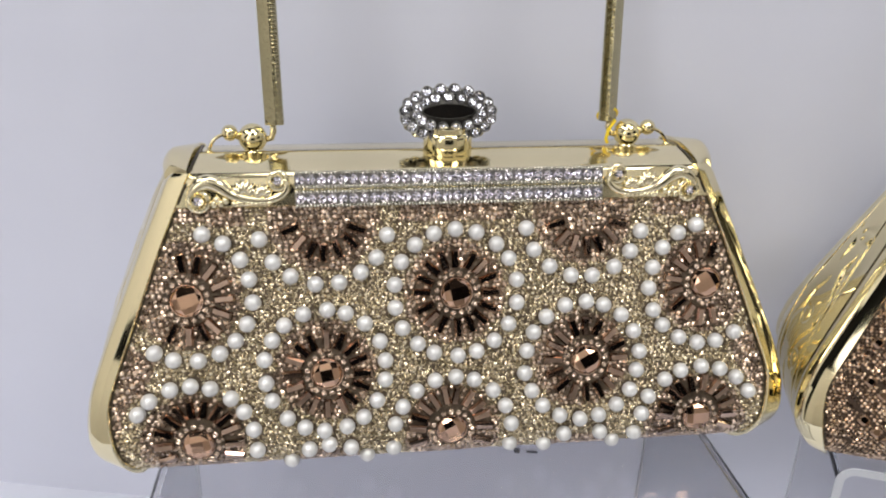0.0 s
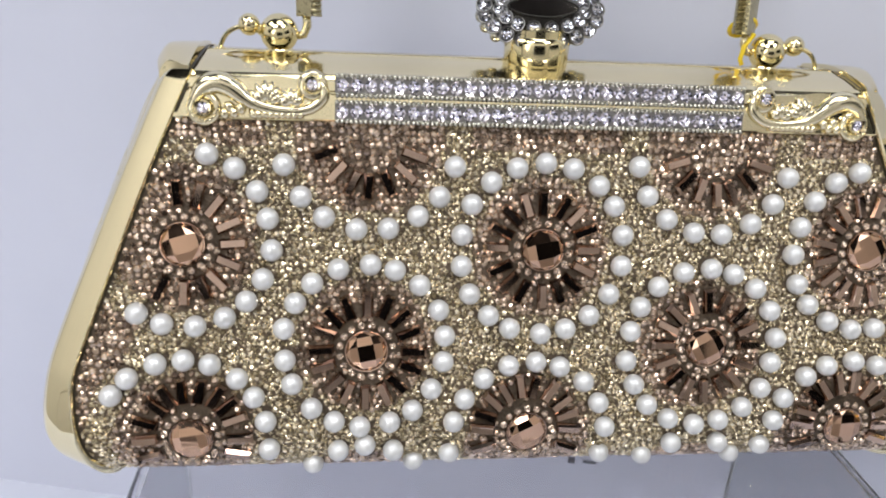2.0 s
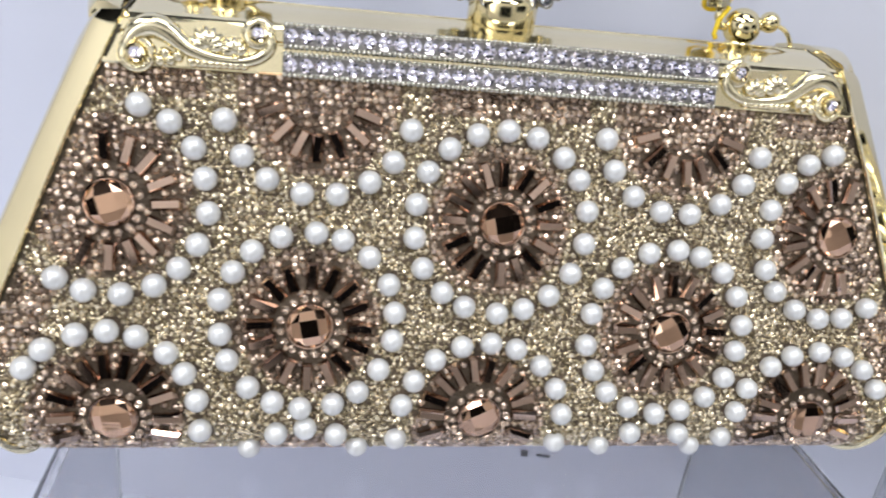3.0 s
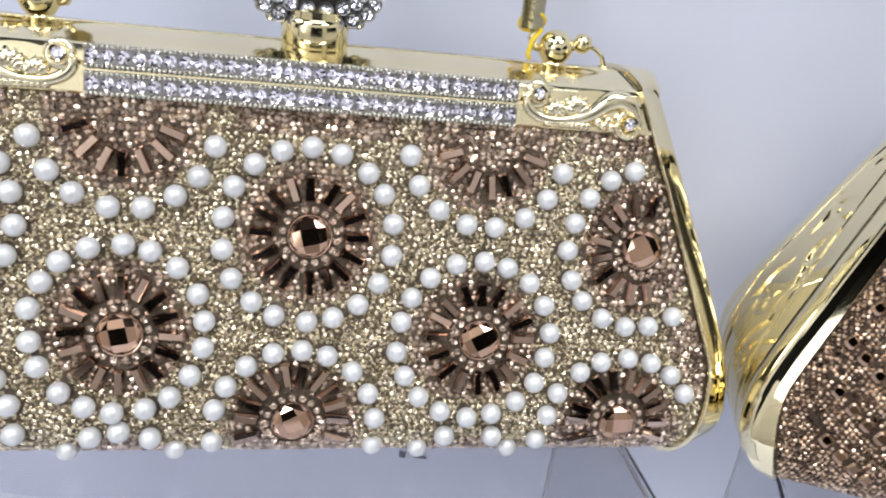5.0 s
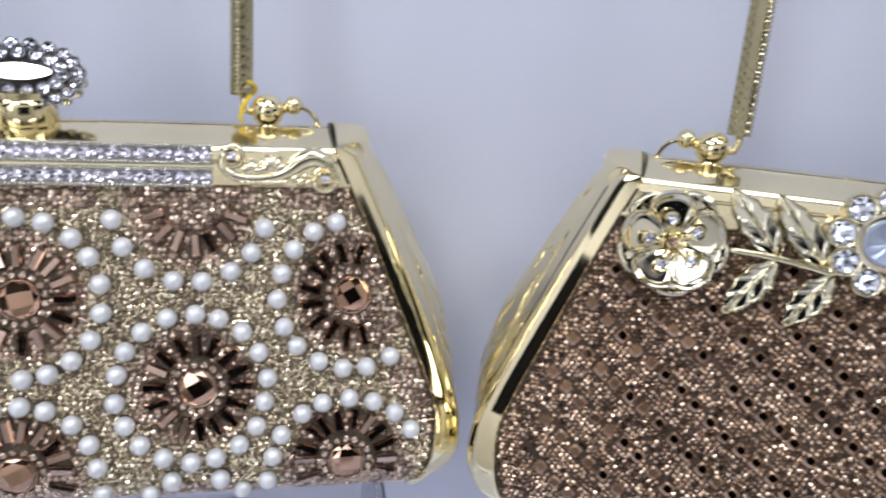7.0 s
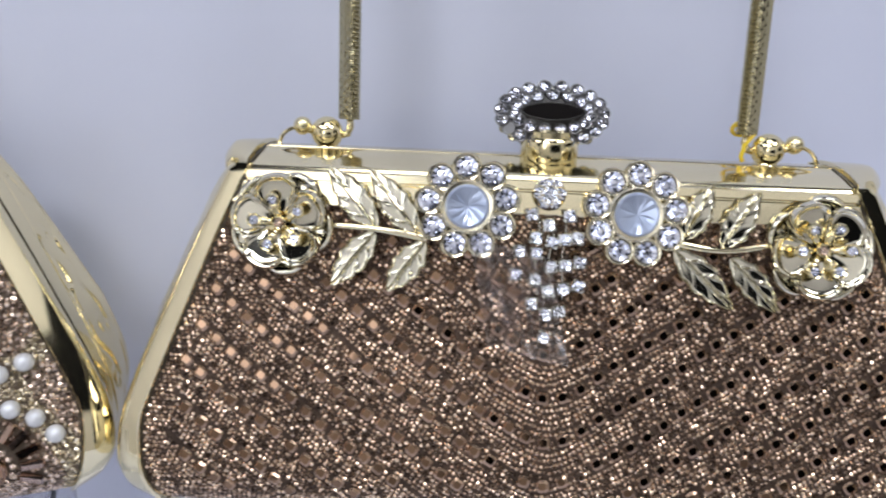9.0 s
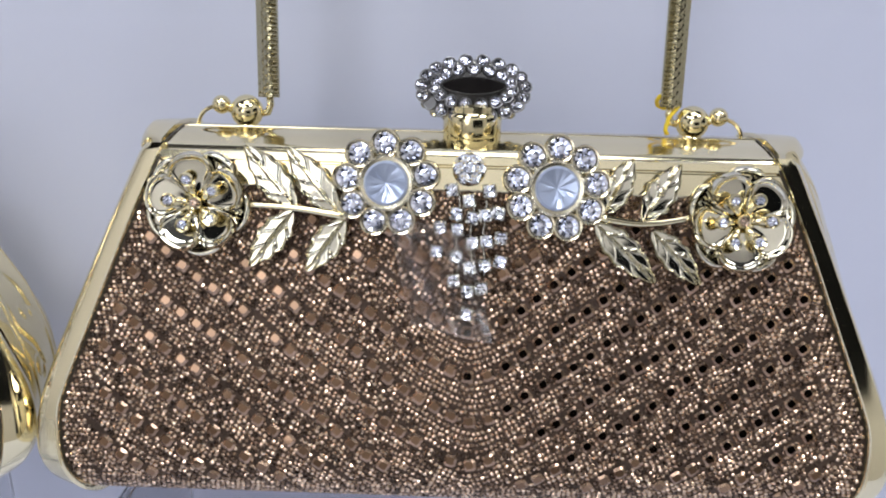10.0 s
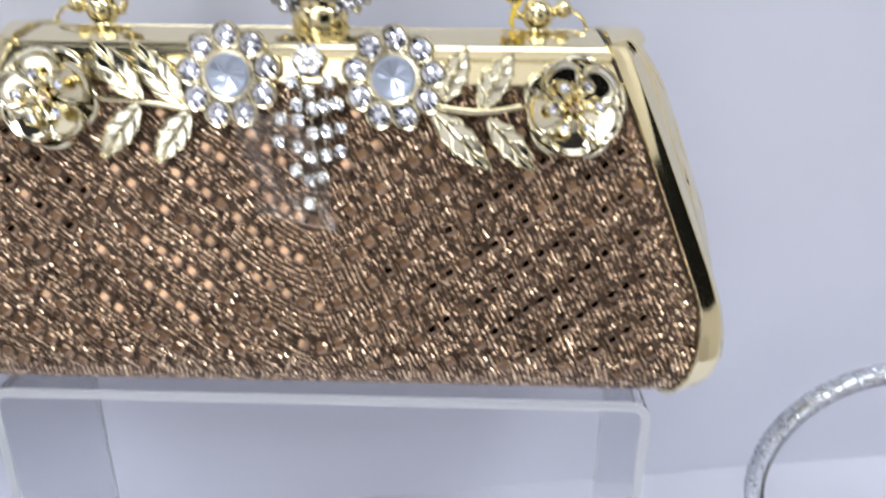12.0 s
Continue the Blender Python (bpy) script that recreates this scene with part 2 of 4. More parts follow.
def front(x, z, h=0.0):
    """A point of the front, h above it. Below z = ZT the front rolls under; lower z values go on along the roll."""
    if z >= ZT:
        return Vector((x, -half_depth(z) + NY * h, z + NZ * h))
    a = min((ZT - z) / RB, math.pi / 2 + LEAN)
    ny, nz = -math.cos(LEAN - a), math.sin(LEAN - a)
    return Vector((x, CY + ny * (RB + h), ZB + RB + nz * (RB + h)))


def flat_height(a, e=radians(36)):
    """Height on the flat front, carried on downwards, that lines up with the roll turned by a."""
    y, z = CY - math.cos(LEAN - a) * RB, ZB + RB + math.sin(LEAN - a) * RB
    t = math.tan(LEAN)
    return z + math.sin(e) * (y + D0 - z * t) / (math.cos(e) + math.sin(e) * t)


def roll(z):
    """Where a pattern laid out on the flat front comes to lie once it rolls under."""
    if z >= ZT:
        return z
    lo, hi = 0.0, radians(66)
    for _ in range(30):
        mid = (lo + hi) / 2
        lo, hi = (mid, hi) if flat_height(mid) > z else (lo, mid)
    return ZT - RB * lo


def on_front(x, z, h=0.0, spin=0.0, tilt=(0, 0)):
    """A matrix on the front whose z axis points outward and whose y axis runs up the front."""
    a = 0 if z >= ZT else min((ZT - z) / RB, math.pi / 2 + LEAN)
    m = Matrix.Translation(front(x, z, h)) @ pose(0, 0, 0, 90 - math.degrees(LEAN) + math.degrees(a))
    return m @ pose(0, 0, 0, tilt[0], tilt[1], spin)


def corner(z, bend, e):
    """Rounds the bend where the ends of the bag turn down."""
    q = 0.5 * bend * (z - 0.0243)
    return math.sqrt(q * q + e * e) - abs(q)


def half_width(z):
    """The outline of the bag, seen from the front."""
    if z > 0.0243:
        r = 0.0030
        over = min(max(z - (H - r), 0) / r, 1.0)
        return 0.1123 - (z - 0.0243) * 0.430 - corner(z, 0.370, 0.0015) - 0.0005 * max(0, (z - 0.066) / 0.025) ** 1.5 - 0.5 * r * (1 - math.sqrt(max(1 - over * over, 0)))
    d = 0.0243 - max(z, ZB)
    return 0.1122 + 0.06 * d - corner(0.0243 - d, 0.370, 0.0015) - 0.0120 * (d / 0.0283) ** 3.2


RIM = 0.0076
CROWN = 0.0018  # rise of the top towards its middle
BACK = 0.78  # the back against the front


def inner_width(z):
    """Half width of the fabric, inside the rims."""
    if z > 0.0243:
        return 0.1042 - (z - 0.0243) * 0.406 - corner(z, 0.406, 0.0006) - 0.0012 * max(0, (z - 0.066) / 0.025) ** 1.5
    return 0.1042 - corner(max(z, ZB), 0.406, 0.0006) - 0.0072 * ((0.0243 - max(z, ZB)) / 0.0283) ** 2.6


def rim_at(z):
    return half_width(z) - inner_width(z)


def rim_mesh(sign, back, bevel, edge):
    """The gold band at one end of the front or back shell; bevel is the slope of its face, edge the width of its round outer side."""
    k = math.tan(radians(bevel))
    section = [(0.0004, -0.0085), (0.0, -0.0060)]
    for q, drop in ((0, 0.98), (0.2, 0.70), (0.5, 0.33), (0.7, 0.13), (0.85, 0.04), (1.0, 0)):
        section.append((edge * q, 0.0017 - (0.0070 - edge * q) * k - drop * edge))
    section += [(0.0048, 0.0017 - 0.0022 * k), (0.0070, 0.0017), (0.0073, 0.0014), (RIM, 0.0006), (RIM, -0.0012)]
    zs = [H - 0.0002 - 0.0008 * i for i in range(8)] + [H - 0.0062 - (H - 0.0062 - ZT) * i / 30 for i in range(31)] + [ZT - RB * radians(96) * i / 18 for i in range(1, 19)]
    verts = []
    for z in zs:
        zz = front(0, z).z
        for w, h in section:
            p = front(0, z, h)
            x = sign * (half_width(zz) - w * rim_at(zz) / RIM)
            verts.append((x, -p.y * BACK if back else p.y, p.z))
    n = len(section)
    faces = grid_faces(len(zs), n)
    faces += [tuple(range(n)), tuple((len(zs) - 1) * n + k for k in range(n))[::-1]]
    bm = bmesh.new()
    vs = [bm.verts.new(v) for v in verts]
    for f in faces:
        bm.faces.new([vs[i] for i in f])
    return from_bm("rim", bm, GOLD, True, 35)


def scroll_field(y, z):
    """Depth of the engraved lines on an end plate: long waves with curls branching off."""
    h = 0.0
    for s in (-1, 1):
        ya = s * y
        for k, (y0, amp, ph) in enumerate(((0.005, 0.0022, 0.4), (0.0130, 0.0026, 2.1), (0.0205, 0.0024, 4.0))):
            line = y0 * (1.25 - 4.6 * z) + amp * math.sin(z * 150 + ph) + 0.0006 * math.sin(z * 520 + ph)
            h += math.exp(-((ya - line) / 0.00055) ** 2) * (0.55 + 0.45 * math.sin(z * 310 + 2 * ph))
        for k in range(6):
            cz = 0.008 + 0.0145 * k
            cy = (0.0090 + 0.006 * (k % 2)) * (1.2 - 4.6 * cz)
            d, a = math.hypot(ya - cy, z - cz), math.atan2(z - cz, ya - cy)
            sp = 0.0034 * (0.5 + 0.5 * ((a / math.pi + 1) / 2))
            h += 0.7 * math.exp(-((d - sp) / 0.00045) ** 2)
    return min(h, 1.2)


def plate_bulge(z, swell):
    """How far an end plate swells out beyond its rims."""
    low, middle, high = swell
    q = max(0.0, min(1.0, (z - ZB) / (H - ZB)))
    return low * max(0.0, 1 - 2 * q) + middle * (1 - abs(2 * q - 1)) + high * max(0.0, 2 * q - 1)


def end_plate(sign, swell):
    nz, ny = 110, 131
    verts = []
    for i in range(nz):
        z = ZB + 0.0004 + (H - 0.0012 - ZB) * i / (nz - 1)
        hd = half_depth(z) - 0.0068
        if z < ZT:
            hd = min(hd, -CY + math.sqrt(max(RB ** 2 - (ZB + RB - z) ** 2, 0)) - 0.0050)
        bulge = plate_bulge(z, swell) * (1 - 0.42 * max(0.0, (z - H + 0.014) / 0.014) ** 2)
        for j in range(ny):
            q = 2 * j / (ny - 1) - 1
            y = q * hd * (1 if q < 0 else BACK)
            inset = (1 - abs(q)) * hd
            lift = -0.0009 * scroll_field(y, z) * (inset > 0.0055) - 0.0004 * math.exp(-((inset - 0.0048) / 0.0004) ** 2) - 0.0010 * math.exp(-(y / 0.0005) ** 2)
            verts.append((sign * (half_width(z) - 0.0004 + bulge * (1 - abs(q) ** 1.3) + lift), y, z))
    bm = bmesh.new()
    vs = [bm.verts.new(v) for v in verts]
    for f in grid_faces(nz, ny):
        bm.faces.new([vs[i] for i in f])
    return from_bm("end_plate", bm, GOLD, True, 70)


def extruded(section, x_of, mat, name, sharp=35, close=True):
    """A (y, z) section drawn from one end to the other; x_of gives the half length at a point."""
    n = len(section)
    xs = [-1 + 2 * i / 20 for i in range(21)]
    verts = [(q * x_of(y, z), y, z) for q in xs for y, z in section]
    faces = grid_faces(len(xs), n, close)
    if close:
        faces += [tuple(range(n))[::-1], tuple((len(xs) - 1) * n + k for k in range(n))]
    bm = bmesh.new()
    vs = [bm.verts.new(v) for v in verts]
    for f in faces:
        bm.faces.new([vs[i] for i in f])
    return from_bm(name, bm, mat, True, sharp)


PLATE_Z = 0.0805  # lower edge of the gold plate on the front


def top_section(side, grow=0.0):
    """The half of the top frame on one side (side -1: the front)."""
    def f(z, h):
        p = front(0, z, h + grow)
        return (p.y * -side * (1 if side < 0 else BACK), p.z)
    pts = [f(PLATE_Z, -0.002), f(PLATE_Z, 0.0006), f(PLATE_Z + 0.0004, 0.0010), f(H - 0.0046, 0.0010), f(H - 0.0043, 0.0002), f(H - 0.0040, 0.0002), f(H - 0.0037, 0.0012), f(H - 0.0018, 0.0011)]
    yb = half_depth(H) * side * (1 if side < 0 else BACK)
    for a in (20, 45, 70, 90):
        pts.append((yb + side * (0.0010 + grow - 0.0022 * (1 - math.cos(radians(a)))), H - 0.0020 + (0.0020 + grow) * math.sin(radians(a))))
    c = -0.0034
    edge = pts[-1][0]
    for q in (0.25, 0.5, 0.75):
        pts.append((edge + (c + side * 0.0010 - edge) * q, H + grow + CROWN * math.sin(math.pi / 2 * q)))
    pts += [(c + side * 0.0010, H + 0.0001 + CROWN + grow), (c + side * 0.0007, H + 0.0003 + CROWN + grow), (c + side * 0.00025, H - 0.0002), (c + side * 0.00025, H - 0.004)]
    return pts


def shell_panel(name, back, mat=None):
    """The fabric ground of the front or back, rolled under at the bottom."""
    zs = [H - 0.002 - (H - 0.002 - ZT) * i / 24 for i in range(25)] + [ZT - RB * radians(104) * i / 14 for i in range(1, 15)]
    verts = []
    for z in zs:
        w = inner_width(front(0, z).z) + 0.001
        for j in range(21):
            p = front((2 * j / 20 - 1) * w, z, 0.0)
            verts.append((p.x, -p.y * BACK if back else p.y, p.z))
    return mesh_of(name, verts, grid_faces(len(zs), 21), mat or BACKING, True)


def build_shell(bag, plate_label, ground, swells, bevel, edge):
    """What both bags share: frame, rims, end plates, top, mounts, knob and handle."""
    part("front_panel", shell_panel("front_panel", False, ground), bag)
    part("back_panel", shell_panel("back_panel", True), bag)
    cy = CY
    part("base", extruded([(cy, ZB), (-cy * BACK, ZB), (-cy * BACK, ZB + 0.003), (cy, ZB + 0.003)], lambda y, z: half_width(0) - 0.006, BACKING, "base"), bag)
    for sign in (-1, 1):
        part("rim", rim_mesh(sign, False, bevel, edge), bag)
        part("rim", rim_mesh(sign, True, bevel, edge), bag)
        part("end_plate", end_plate(sign, swells[sign]), bag, label="gold end plate engraved with scrolls")
    inner = lambda y, z: inner_width(z) + 0.0008
    for side in (-1, 1):
        part("top_frame", extruded(top_section(side), inner, GOLD_SATIN, "top_frame"), bag, label=plate_label if side < 0 else "")
    for sign in (-1, 1):
        # rounded cap over each end of the top, with a dark seam beside it
        rows = []
        for k in range(9):
            z = H - 0.0028 + 0.0028 * math.sin(radians(90) * k / 8)
            rows.append((half_width(z) + 0.0004, z + 0.0010, -0.0060 + 0.0018 * k / 8))
        xo, xi = half_width(H), inner_width(H) + 0.0012
        rows += [(xo + (xi - xo) * q, H + 0.0011, -0.0042 + 0.0050 * q) for q in (0.25, 0.5, 0.75, 1.0)] + [(xi - 0.0002, H - 0.002, 0.0006)]
        bm = bmesh.new()
        rings = []
        for x, z, h in rows:
            yf, yb = half_depth(z) + h + 0.0004, (half_depth(z) + h) * BACK + 0.0004
            ring = [(-yf, -0.0060), (-yf, -0.0009), (-yf + 0.0003, -0.0003), (-yf + 0.0010, 0)] + [(-yf + 0.0010 + (yf + yb - 0.002) * q / 6, CROWN * math.sin(math.pi * q / 6)) for q in range(1, 6)] + [(yb - 0.0010, 0), (yb - 0.0003, -0.0003), (yb, -0.0009), (yb, -0.0060)]
            n = len(ring) - 1
            swell = 0.58 * plate_bulge(z, swells[sign]) * max(0.0, min(1.0, (x - xi) / (xo - xi)))
            rings.append([bm.verts.new((sign * (x + swell * (1 - min(1.0, abs(y) / yf) ** 2)), y, z + dz)) for i, (y, dz) in enumerate(ring)])
        for r0, r1 in zip(rings, rings[1:]):
            for i in range(len(r0) - 1):
                bm.faces.new((r0[i], r0[i + 1], r1[i + 1], r1[i]))
        part("corner_cap", from_bm("corner_cap", bm, GOLD, True, 40), bag)
        sec = [(y * 1.0, z) for y, z in top_section(-1, 0.0003)[5:-3]] + [(y, z) for y, z in top_section(1, 0.0003)[5:-3]][::-1]
        verts = [(sign * (inner_width(z) + 0.0001 + o), y, z) for o in (0.0004, 0.0011) for y, z in sec]
        part("seam", mesh_of("seam", verts, grid_faces(2, len(sec)), SEAM), bag)
        verts = []
        for k in range(33):
            z = H - 0.003 - (H - 0.003 - ZT + 0.008) * k / 32
            zz = front(0, z).z
            for o in (-0.0004, 0.0003):
                verts.append(front(sign * (inner_width(zz) + o), z, 0.00125 if z > PLATE_Z else 0.0005))
        part("seam", mesh_of("seam", verts, grid_faces(33, 2), SEAM), bag)


def crystal_mesh(r, sides=8, mat=None, name="rhinestone"):
    v, f = brilliant(r, sides)
    return mesh_of(name, v, f, mat or CRYSTAL)


def build_knob(bag, x=0.0004, missing=-1):
    """The clasp: a gold neck under an oval cluster of rhinestones round a long mirror stone."""
    base = Matrix.Translation((x, -0.0032, H + CROWN - 0.0006))
    v, f = lathe([(0.0074, 0), (0.0077, 0.0006), (0.0077, 0.0052), (0.0074, 0.0060), (0.0068, 0.0066), (0.0068, 0.0082), (0.0050, 0.0090)], 32, 1.0, 0.85)
    part("neck", mesh_of("neck", v, f, GOLD_RICH, True, 40), bag, base)
    m = Matrix.Translation((x, -0.0040, 0.1042)) @ pose(0, 0, 0, 90 - 26)
    v, f = lathe([(0.55, -0.0068), (0.85, -0.0050), (0.98, -0.0022), (1.0, -0.0008), (0.92, 0.0004), (0.55, 0.0016), (0.1, 0.0022)], 40, 0.0126, 0.0070)
    head = part("knob_head", mesh_of("knob_head", v, f, TARNISH, True, 50), bag, m, "dark oval head set with rhinestones")
    big, small = crystal_mesh(0.00160, 10, SMOKY), crystal_mesh(0.00145, 10, SMOKY)
    v, f = bezel(0.00164, 0.00034, 0.0013, 14)
    cup = mesh_of("cup", v, f, CHANNEL, True, 40)
    v, f = ball(0.0016, 12, 8)
    bead = mesh_of("bead", v, f, SILVER, True)
    for k in range(19):
        a = 2 * math.pi * (k + 0.5) / 19 + math.pi / 2
        q = Matrix.Translation((0.0132 * math.cos(a), 0.0073 * math.sin(a), -0.0006)) @ Matrix.Rotation(0.25, 4, Vector((-math.sin(a), math.cos(a), 0)))
        part("cup", cup, head, q)
        if k != missing:
            part("rhinestone", big, head, q @ Matrix.Translation((0, 0, 0.0006)))
        q2 = Matrix.Translation((0.0134 * math.cos(a + 0.16), 0.0076 * math.sin(a + 0.16), -0.0036))
        part("bead", bead, head, q2)
    for k in range(15):
        a = 2 * math.pi * k / 15 + math.pi / 2
        q = Matrix.Translation((0.0098 * math.cos(a), 0.0046 * math.sin(a), 0.0006)) @ Matrix.Rotation(0.15, 4, Vector((-math.sin(a), math.cos(a), 0)))
        part("cup", cup, head, q @ Matrix.Scale(0.9, 4))
        part("rhinestone", small, head, q @ Matrix.Translation((0, 0, 0.0006)))
    lens = [(0.0079 * math.cos(a), 0.0021 * math.sin(a) * (0.72 + 0.28 * abs(math.sin(a)))) for a in [2 * math.pi * i / 48 for i in range(48)]]
    verts = [(px, py, 0.0012) for px, py in lens] + [(px, py, 0.0023) for px, py in lens]
    part("mirror_stone", mesh_of("mirror_stone", verts, [tuple(range(48, 96))] + [(i, (i + 1) % 48, 48 + (i + 1) % 48, 48 + i) for i in range(48)], MIRROR), head, label="long pointed mirror-like stone")
    verts, faces = tube([(px * 1.04, py * 1.1, 0.0022) for px, py in lens + lens[:1]], 0.00028, 6, 1.0, (0, 0, 1))
    part("stone_frame", mesh_of("stone_frame", verts, faces, TARNISH, True), head)


def build_mount(bag, sign, x):
    """Ball joint, link and hook at one end of the handle."""
    c = Vector((sign * x, 0.0002, 0.0962))
    v, f = ball(0.0044, 28, 16)
    part("joint_ball", mesh_of("joint_ball", v, f, GOLD_RICH, True), bag, Matrix.Translation(c))
    v, f = lathe([(0.0034, 0), (0.0034, 0.0004), (0.0030, 0.0008), (0.0028, 0.0016)], 16)
    part("joint_post", mesh_of("joint_post", v, f, GOLD_RICH, True, 40), bag, Matrix.Translation((c.x, c.y, H + CROWN - 0.0006)))
    c2 = c + Vector((sign * 0.0068, 0, 0.0016))
    v, f = ball(0.0025, 18, 12)
    part("small_ball", mesh_of("small_ball", v, f, GOLD_RICH, True), bag, Matrix.Translation(c2))
    v, f = tube([c + Vector((sign * 0.0035, 0, 0.0004)), c + Vector((sign * 0.0055, 0, 0.0010)), c2], [0.0016, 0.0009, 0.0014], 10)
    part("joint_pin", mesh_of("joint_pin", v, f, GOLD_RICH, True), bag)
    end = Vector((sign * (x + 0.0135), -0.0005, H + CROWN))
    pts = [c2 + (end - c2) * q + Vector((sign * 0.0012 * math.sin(q * math.pi), 0, 0.0010 * math.sin(q * math.pi))) for q in [i / 8 for i in range(9)]]
    v, f = tube(pts, 0.00055, 8)
    v2, f2 = lathe([(0.0012, 0), (0.0012, 0.0008), (0.0006, 0.0012)], 12)
    v2 = [(p[0] + end.x, p[1] + end.y, p[2] + H + CROWN - 0.0006) for p in v2]
    v, f = merged([(v, f), (v2, f2)])
    part("link_wire", mesh_of("link_wire", v, f, GOLD_RICH, True, 40), bag)
    pts = [c + Vector((-sign * 0.0035, 0, -0.0006)), c + Vector((-sign * 0.0056, 0, -0.0002)), c + Vector((-sign * 0.0064, 0.0002, 0.0018)), c + Vector((-sign * 0.0062, 0.0005, 0.0050))]
    v, f = tube(pts, 0.0010, 8)
    part("hook", mesh_of("hook", v, f, GOLD_RICH, True), bag)


def build_handle(bag, x, lean, spread, inset):
    """One flat snake chain from joint to joint, standing up and leaning back."""
    x0, z0 = x - inset - 0.0006, 0.1000
    top = 0.235
    path = []
    n1 = 150
    for i in range(n1 + 1):
        path.append((-x0 - spread * i / n1, z0 + (top - z0) * i / n1))
    ra = x0 + spread
    n2 = 90
    for i in range(1, n2):
        a = math.pi - math.pi * i / n2
        path.append((ra * math.cos(a), top + 0.75 * ra * math.sin(a)))
    path += [(-px, pz) for px, pz in path[:n1 + 1][::-1]]
    tl = math.tan(radians(lean))
    pts = [Vector((px, 0.0008 + (pz - z0) * tl, pz)) for px, pz in path]
    section = [(-1.0, -0.5), (-0.78, -0.95), (0.0, -1.0), (0.78, -0.95), (1.0, -0.5), (1.0, 0.5), (0.78, 0.95), (0.0, 1.0), (-0.78, 0.95), (-1.0, 0.5)]
    # close ribs on the two edges, like coiled wire
    dense = []
    for i in range(len(pts) - 1):
        for k in range(4):
            dense.append(pts[i] + (pts[i + 1] - pts[i]) * k / 4)
    dense.append(pts[-1])
    verts = []
    for i, p in enumerate(dense):
        d = (dense[min(i + 1, len(dense) - 1)] - dense[max(i - 1, 0)]).normalized()
        side = d.cross(Vector((0, 1, 0))).normalized()
        nrm = side.cross(d).normalized()
        turn = radians(38)
        s2 = side * math.cos(turn) + nrm * math.sin(turn)
        n2_ = nrm * math.cos(turn) - side * math.sin(turn)
        rib = 0.0003 * math.sin(2 * math.pi * i / 5)
        for a, b in section:
            edge = rib if abs(a) > 0.9 else 0.0
            verts.append(p + s2 * a * (0.0028 + edge) + n2_ * b * (0.0020 + edge * 0.3))
    faces = grid_faces(len(dense), len(section), True)
    m = len(section)
    faces += [tuple(range(m))[::-1], tuple((len(dense) - 1) * m + k for k in range(m))]
    me = mesh_of("handle", verts, faces, GOLD_DARK, False)
    return part("handle", me, bag, label="flat gold snake-chain handle, standing up")


def build_thread(m, sign, x, label):
    """The yellow loop of a price tag round the foot of the chain."""
    ob = thing("tag_thread", m, label, "thread")
    cx, cz = sign * (x - 0.0062), 0.1003
    ring = [(cx + 0.0030 * math.cos(a), 0.0030 + 0.0032 * math.sin(a) * 0.8, cz + 0.0012 - 0.0024 * math.sin(a)) for a in [2 * math.pi * i / 24 for i in range(25)]]
    v, f = tube(ring, 0.0006, 7, 1.0, (0, 0, 1))
    part("loop", mesh_of("loop", v, f, THREAD, True), ob)
    pts = [(cx + sign * 0.002, 0.0002, cz), (cx - 0.0004, -0.0006, cz - 0.003), (cx - 0.001, -0.0010, cz - 0.006), (cx - 0.0004, -0.0012, H + CROWN + 0.0006)]
    v, f = tube(pts, 0.0006, 7, 1.0, (0, -1, 0.01))
    part("strand", mesh_of("strand", v, f, THREAD, True), ob)
    return ob


def stones_mesh(name, places, mat, sides=7, jitter=9, height=0.6, table=0.5):
    """Many small stones in one mesh; places are (x, z, radius) on the front."""
    rng = random.Random(len(places))
    levels = [(1.0, 0.0), (0.95, 0.35), (table, 0.35 + height * 0.6)]
    verts, faces = [], []
    for x, z, r in places:
        m = on_front(x, z, -0.0001, rng.uniform(0, 60), (rng.uniform(-jitter, jitter), rng.uniform(-jitter, jitter)))
        o = len(verts)
        for q, hgt in levels:
            for k in range(sides):
                a = 2 * math.pi * k / sides
                verts.append(m @ Vector((r * q * math.cos(a), r * q * math.sin(a), r * hgt)))
        for li in range(2):
            for k in range(sides):
                a, b = o + li * sides + k, o + li * sides + (k + 1) % sides
                faces.append((a, b, b + sides, a + sides))
        faces.append(tuple(o + 2 * sides + k for k in range(sides)))
    return mesh_of(name, verts, faces, mat)


def scatter_stones(bag, places, mat, name, label, jitter, centre, sides=7):
    """Small stones: those round the middle singly, the rest joined."""
    order = sorted(places, key=lambda p: (p[0] - centre[0]) ** 2 + (p[1] - centre[1]) ** 2)
    rng = random.Random(11)
    r0 = 0.0008
    v, f = merged([])
    for q, hgt in [(1.0, 0.0), (0.95, 0.35), (0.5, 0.71)]:
        v += [(r0 * q * math.cos(2 * math.pi * k / sides), r0 * q * math.sin(2 * math.pi * k / sides), r0 * hgt) for k in range(sides)]
    f = grid_faces(3, sides, True) + [tuple(2 * sides + k for k in range(sides))]
    one = mesh_of("rhinestone", v, f, mat)
    for x, z, r in order[:280]:
        m = on_front(x, z, -0.0001, rng.uniform(0, 60), (rng.uniform(-jitter, jitter), rng.uniform(-jitter, jitter)))
        part("rhinestone", one, bag, m @ Matrix.Scale(r / r0, 4))
    ob = part(name, stones_mesh(name, order[280:], mat, sides, jitter), bag, label=label)
    ob["kind"] = "stuff"
    return ob


# ---- the place ----
WALL_YAW = -13.8
TABLE_Z = -0.121


